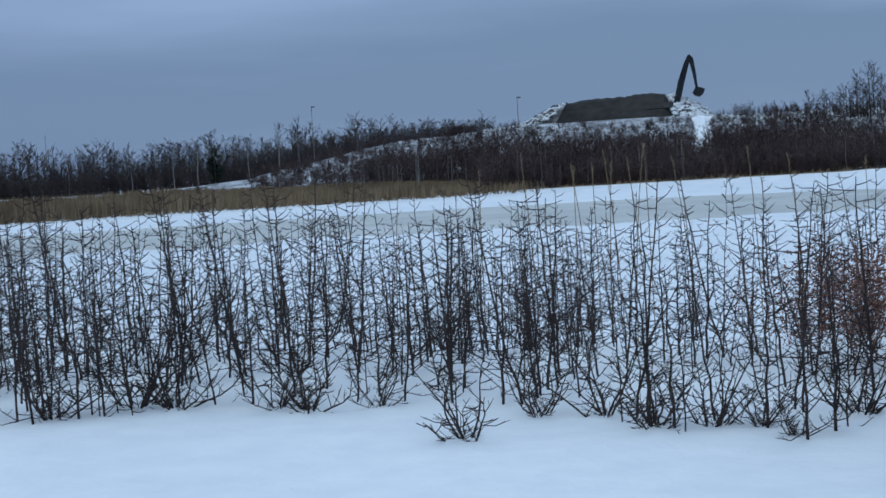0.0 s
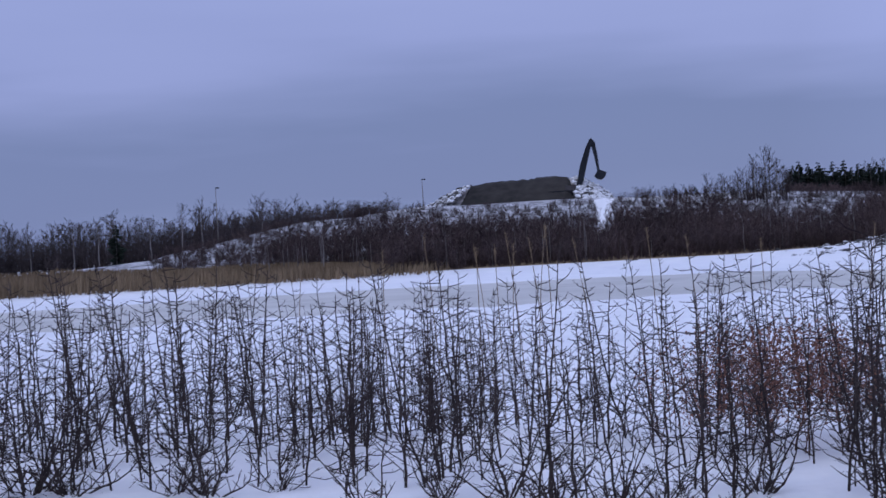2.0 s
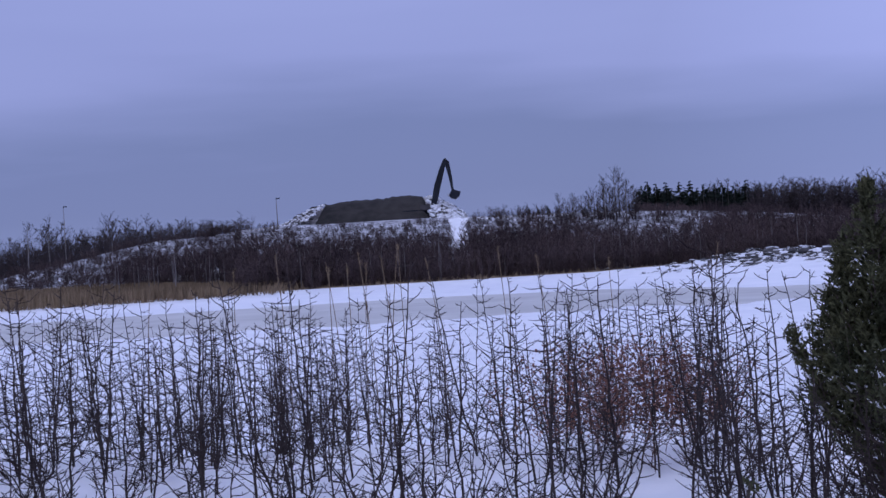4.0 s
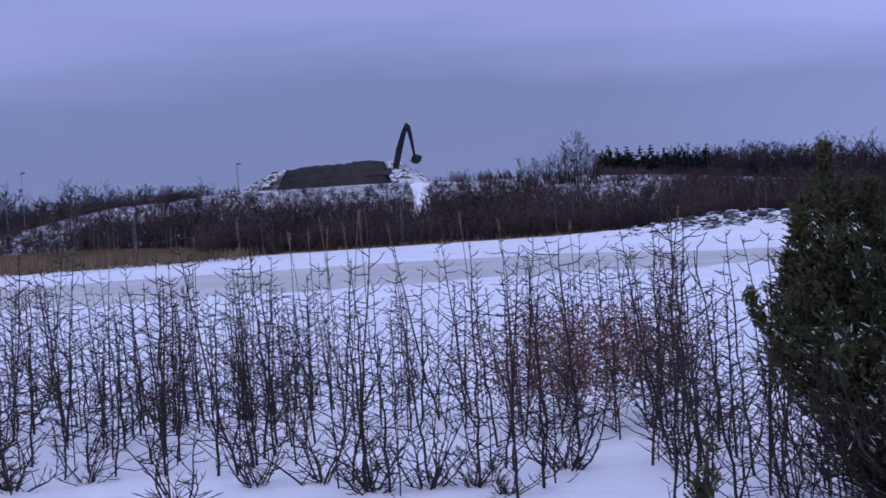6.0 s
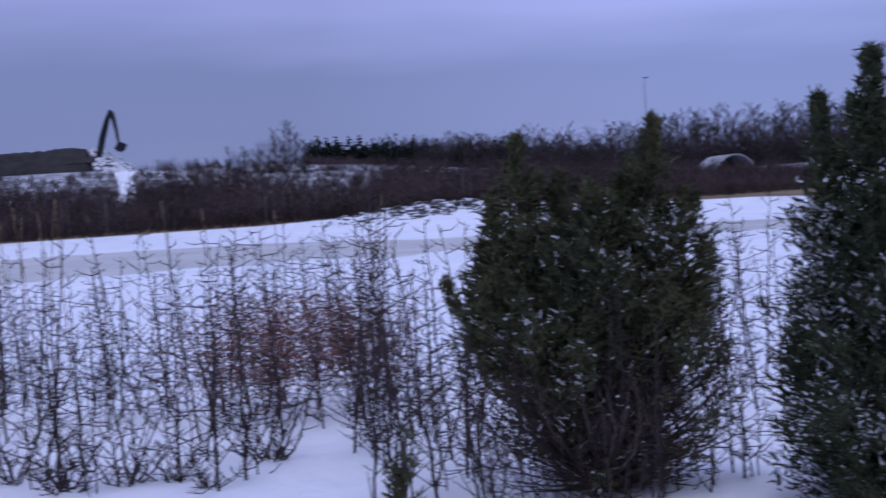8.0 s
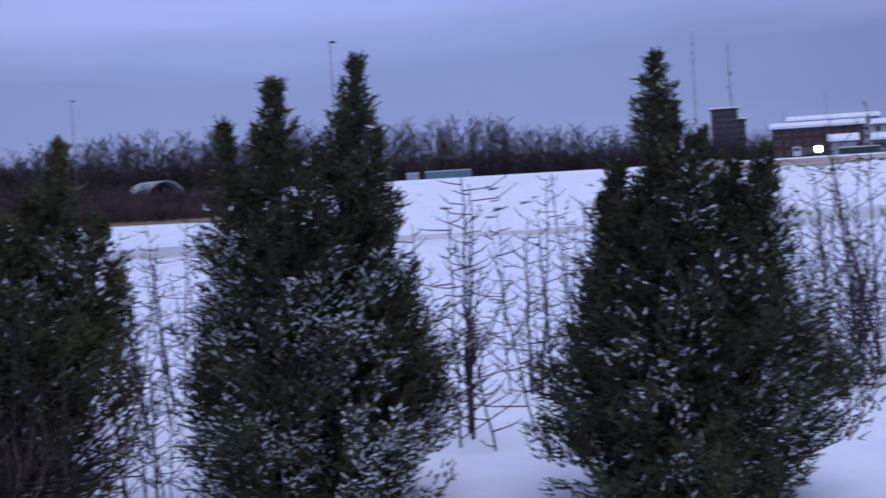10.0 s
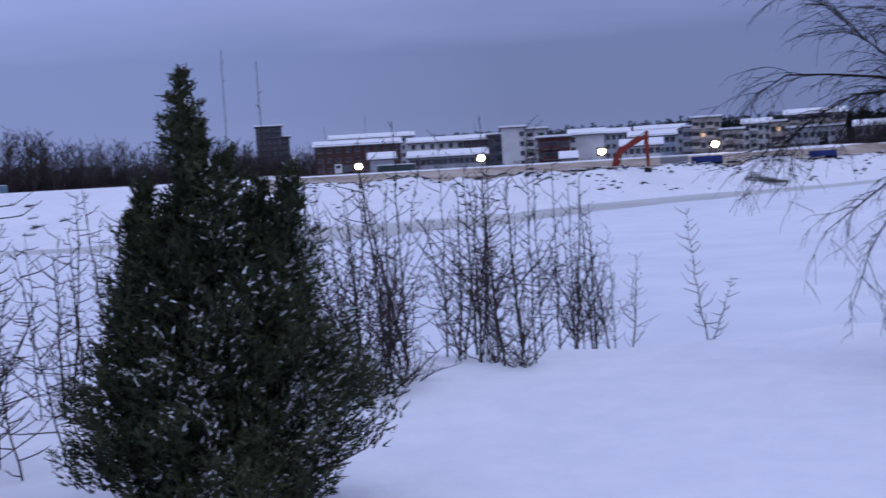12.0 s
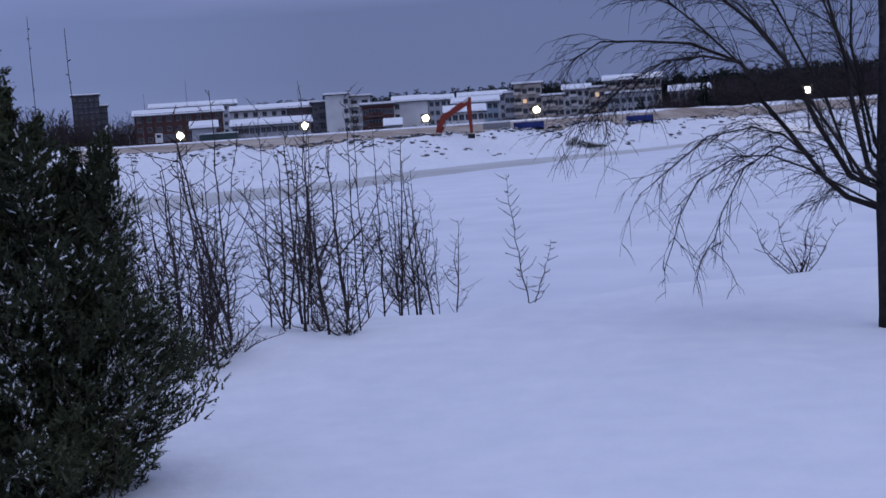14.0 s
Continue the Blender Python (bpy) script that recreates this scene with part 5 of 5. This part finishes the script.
def juniper(seed, az, dist, tops, label, needles=NEEDLE, bare=0.0, boughs=900, snow=0.3):
    """A bushy juniper: several stems, ascending limbs, and a crown of feathery boughs dusted with snow.
    tops: (x, y, z, r) of each leader; bare: height up to which only the limbs and dead twigs show."""
    rng = random.Random(seed)
    ob = thing("juniper", near_spot(az, dist, ground_height(az, dist)), label, "juniper", "junipers on the bank", turn=-az)
    crown, dust, limbs = Shape(), Shape(), Shape()
    total = sum(q[3] * q[2] for q in tops)
    for x, y, z, r in tops:
        nod = Vector((rng.uniform(0.2, 1), rng.uniform(-.5, .5), 0)) * 0.05

        def axis(h):
            u = h / z
            return Vector((x * (0.3 * u + 0.7 * u ** 0.6) if z > bare else x, y * u, h)) + nod * max(0.0, u - 0.85) * 6

        trunk = Shape()
        trunk.tube([Vector((x * 0.15, y * 0.15, -0.1))] + [axis(z * u) for u in (0.2, 0.4, 0.6, 0.8, 0.95)], [0.034, 0.028, 0.022, 0.016, 0.01, 0.004], 6)
        part("trunk", trunk, BARK, ob)
        for _ in range(int(boughs * r * z / total)):
            u = rng.random() ** 0.9
            h = 0.04 + u * (z - 0.04)
            a = rng.uniform(0, 6.28)
            out = Vector((math.cos(a), math.sin(a), 0))
            lobe = 0.94 + 0.8 * noise.noise((math.cos(a) * 1.5 + seed, math.sin(a) * 1.5, h * 5.0 + x * 3)) + (0.16 if rng.random() < 0.06 else 0)
            reach = (r * lerp(OUTLINE, u) * lobe + 0.01) * (0.45 + 0.55 * rng.random() ** 0.45)
            tip = axis(h) + out * reach
            long = min(rng.uniform(0.14, 0.34), 0.07 + 0.9 * reach)
            d = (out * rng.uniform(0.5, 1.1) + Vector((rng.uniform(-.3, .3), rng.uniform(-.3, .3), rng.uniform(0.3, 1.0) + 0.7 * u))).normalized()
            foot = tip - d * long
            root = axis(max(0.03, h - reach * rng.uniform(0.6, 1.0) - 0.08))
            scant = h < bare * (0.93 + 0.25 * noise.noise((tip.x * 2.5, tip.y * 2.5, seed)))
            if rng.random() < (0.42 if scant else 0.4):
                limbs.tube([root, root.lerp(foot, 0.6) - Vector((0, 0, 0.02)), foot, tip], [0.010, 0.006, 0.004, 0.002], 4)
            if scant:
                for _ in range(3):
                    p = root.lerp(tip, rng.uniform(0.3, 1))
                    q = p + (d + Vector((rng.uniform(-1, 1), rng.uniform(-1, 1), rng.uniform(-.4, .8)))).normalized() * rng.uniform(0.06, 0.2)
                    limbs.spike(p, q, 0.0032)
                    if rng.random() < 0.2:
                        dust.blade(p + Vector((0, 0, 0.004)), p.lerp(q, 0.6), 0.003, rng)
                if rng.random() < 0.93:
                    continue
            droop = Vector((rng.uniform(-.4, .4), rng.uniform(-.4, .4), rng.uniform(-0.7, 0.1)))
            white = snow * max(0.05, 1.05 - 1.15 * h / tops[0][2]) * (0.75 + 0.6 * tip.x) * max(0.0, 0.5 + 2.0 * noise.noise((tip.x * 2.6, tip.y * 2.6 + seed, tip.z * 2.6)))
            n = int(34 * (0.45 + 0.55 * min(1.0, long / 0.25)))
            for k in range(n):
                v = (k + rng.random()) / n
                wide = (0.05 * math.sin(math.pi * (0.15 + 0.75 * v)) + 0.008) * min(1.0, 0.35 + 3 * reach)
                b = foot.lerp(tip, v) + droop * 0.05 * v * v + Vector((rng.uniform(-1, 1), rng.uniform(-1, 1), rng.uniform(-1, 1))) * wide
                e = (d + droop * 0.5 * v + Vector((rng.uniform(-.8, .8), rng.uniform(-.8, .8), rng.uniform(-.5, .6)))).normalized()
                length = rng.uniform(0.03, 0.07) * min(1.0, 0.6 + 2 * reach)
                spray(rng, crown, b, e, length)
                if rng.random() < white:
                    spray(rng, dust, b + Vector((0, 0, 0.008)) + e * length * 0.2, e, length * 0.6)
    part("branchwork", limbs, BARK, ob, kind="stuff")
    part("crown", crown, needles, ob, kind="stuff")
    part("snow_dusting", dust, SNOW, ob, "dusting of white snow", kind="stuff")
    return ob


def spray(rng, shape, base, d, length):
    """A leafy juniper shoot: short side shoots of scaly needles along a twig."""
    side = d.cross(Vector((rng.uniform(-1, 1), rng.uniform(-1, 1), rng.uniform(-1, 1)))).normalized()
    n = 4
    for k in range(n):
        s = k / (n - 1)
        p = base + d * length * s
        w = length * (0.6 - 0.4 * s) * rng.uniform(0.7, 1.25)
        turn = Matrix.Rotation(rng.uniform(0, 6.28), 3, d)
        o = (turn @ side)
        thick = d.cross(o) * 0.006 + o * 0.002
        shape.face(p + thick, p + (o * 0.8 + d * 0.9).normalized() * w, p - thick)
    thick = side * 0.006
    shape.face(base + thick, base + d * length * 1.25, base - thick)


juniper(11, 29.8, 7.3, ((-0.38, 0.0, 1.93, 0.48), (0.38, 0.05, 2.0, 0.46), (-0.18, 0.1, 1.72, 0.6), (0.2, 0.15, 1.72, 0.6), (-0.54, 0.0, 1.6, 0.46), (0.54, 0.05, 1.6, 0.46), (0.0, -0.2, 1.68, 0.66), (0.62, 0.1, 1.35, 0.42), (-0.58, 0.05, 1.35, 0.42), (-0.8, 0.0, 1.2, 0.14), (0.05, -0.1, 1.4, 0.8)),
        "brownish-green juniper with bare thin lower branches in snow", NEEDLE_BROWN, 0.86, 2100, 0.45)
juniper(14, 21.4, 6.6, ((0.0, 0.0, 0.34, 0.12), (0.06, 0.0, 0.5, 0.07)), "small low juniper sprig standing in snow", NEEDLE_BROWN, 0.0, 14, 0.2)
juniper(12, 42.0, 6.8, ((-0.13, 0.0, 2.2, 0.50), (0.28, -0.05, 2.28, 0.48), (-0.38, 0.0, 1.98, 0.36), (0.38, 0.05, 1.9, 0.40), (-0.38, 0.0, 1.5, 0.42), (0.42, 0.0, 1.2, 0.48), (0.02, -0.2, 1.75, 0.62), (-0.5, 0.0, 0.98, 0.5), (0.5, -0.05, 0.9, 0.52), (0.0, 0.1, 1.4, 0.7)),
        "dark green two-tipped juniper dusted with snow", NEEDLE, 0.0, 1850, 1.4)
juniper(13, 57.4, 6.7, ((-0.12, 0.0, 2.2, 0.42), (-0.06, 0.05, 1.96, 0.46), (0.38, 0.05, 1.7, 0.50), (-0.34, 0.0, 1.68, 0.48), (0.0, -0.2, 1.68, 0.66), (0.42, -0.05, 1.15, 0.48), (-0.46, 0.0, 1.1, 0.48), (-0.42, 0.0, 1.52, 0.46), (0.06, 0.0, 1.8, 0.5), (0.2, 0.05, 1.66, 0.55)),
        "dark green pointed juniper dusted with snow", NEEDLE, 0.0, 2050, 0.6)


# ---- the birch at the water's edge: a short bole, spreading limbs and hanging twigs ----
def big_birch():
    rng = random.Random(77)
    base = near_spot(92.0, 10.4, ground_height(92, 10.4) - 0.05)
    ob = thing("weeping_tree", base, "leafless tree with spreading limbs and drooping twigs in snow", "tree")
    inv = -base

    def at(az, el, dist):
        p = near_spot(az, dist)
        p.z = rise(dist, el)
        return p + inv

    trunk = Shape()
    fork = at(92.0, -4.2, 10.4)
    trunk.tube([Vector((0, 0, -0.1)), Vector((0, 0, 0.15)), fork.lerp(Vector((0, 0, 0)), 0.4), fork, at(92.1, -1.0, 10.4), at(92.3, 3.0, 10.5), at(92.2, 9.0, 10.6)], [0.085, 0.065, 0.058, 0.055, 0.045, 0.036, 0.02], 8)
    part("trunk", trunk, BIRCH, ob)
    limbs = [((90.6, -3.6), (89.8, -2.8), (88.4, -0.75), (87.5, 0.44), (86.7, 2.1), (84.7, 3.05), (82.7, 3.3), (81.0, 3.4), (79.8, 2.7)), ((90.8, -2.8), (89.6, -0.6), (88.5, 2.0), (87.2, 3.7), (85.9, 4.9), (85.0, 6.2), (83.8, 8.0)), ((91.5, -2.5), (91.0, 0.0), (90.8, 1.8), (90.3, 3.9), (89.9, 5.7), (89.0, 9.0)),
             ((91.0, -3.5), (90.0, -2.9), (89.2, -2.4), (87.7, -1.75), (86.3, -1.7), (84.7, -2.6), (83.9, -4.0), (83.6, -5.0), (83.1, -6.3)), ((89.2, -1.9), (88.2, -0.9), (87.0, -0.56), (85.2, -0.8), (83.8, -1.9), (82.2, -3.1)), ((90.9, -2.6), (89.9, 0.6), (88.2, 4.2), (86.4, 7.2), (84.4, 9.0)), ((91.6, -1.8), (91.2, 1.0), (90.4, 3.2), (89.4, 6.2), (88.4, 9.5)), ((91.4, -3.0), (90.2, -1.0), (89.2, 0.6), (88.0, 2.8), (86.8, 4.4), (85.0, 5.6)), ((91.8, -1.5), (91.0, 2.5), (91.2, 6.0), (90.2, 9.5)),
             ((92.2, -2.0), (93.5, 1.0), (95.0, 4.0), (97.0, 8.0)), ((92.0, -2.5), (94.5, -0.5), (97.5, 1.5), (100, 2.0)), ((87.2, 1.2), (86.7, 2.0), (85.2, 3.6), (83.9, 4.8), (82.4, 6.3), (81.0, 7.0)), ((86.7, 2.1), (85.2, 2.5), (83.6, 2.4), (82.0, 1.6), (80.8, 0.6)), ((89.4, -1.9), (88.0, -1.4), (86.6, -2.2), (85.6, -4.0), (85.1, -5.6))]
    for k, line in enumerate(limbs):
        limb, twig = Shape(), Shape()
        depth = 10.4 + (rng.random() - 0.5) * 0.9
        line = ((92.05, line[0][1] - 0.6), *line) if k not in (4, 11, 12, 13) else line
        pts = [at(a, e, 10.4 + (depth - 10.4) * min(1, i / 2)) for i, (a, e) in enumerate(line)]
        n = len(pts)
        size = 0.022 if k < 3 else 0.008 if k in (3, 4, 13) else (0.014 if k < 11 else 0.009)
        limb.tube(pts, [size * (1 - 0.88 * i / (n - 1)) + 0.002 for i in range(n)], 6)
        lb = part("limb", limb, BIRCH, ob)
        for _ in range(20 if k in (3, 4, 13) else 42):
            f = rng.uniform(0.6, n - 1.02)
            i = int(f)
            p = pts[i].lerp(pts[i + 1], f - i)
            d = (pts[i + 1] - pts[i]).normalized()
            d = (d + Vector((rng.uniform(-.7, .7), rng.uniform(-.7, .7), rng.uniform(-0.3, 0.8)))).normalized()
            length, line2 = rng.uniform(0.25, 0.6 if k in (3, 4, 13) else 0.85), [p]
            for _ in range(5):
                d = (d + Vector((rng.uniform(-.15, .15), rng.uniform(-.15, .15), -0.22))).normalized()
                line2.append(line2[-1] + d * length / 5)
            twig.tube(line2, [0.0038, 0.0033, 0.0028, 0.0022, 0.0017, 0.0012], 3)
            for _ in range(4):
                j = rng.randint(1, 4)
                q, dd = line2[j], (d + Vector((rng.uniform(-1, 1), rng.uniform(-1, 1), rng.uniform(-.3, .6)))).normalized()
                e = q + dd * length * rng.uniform(0.15, 0.4)
                twig.tube([q, e, e + (dd + Vector((0, 0, -0.7))).normalized() * length * 0.15], [0.0024, 0.0019, 0.0013], 3)
        part("twig_growth", twig, BIRCH, lb, kind="stuff")


big_birch()
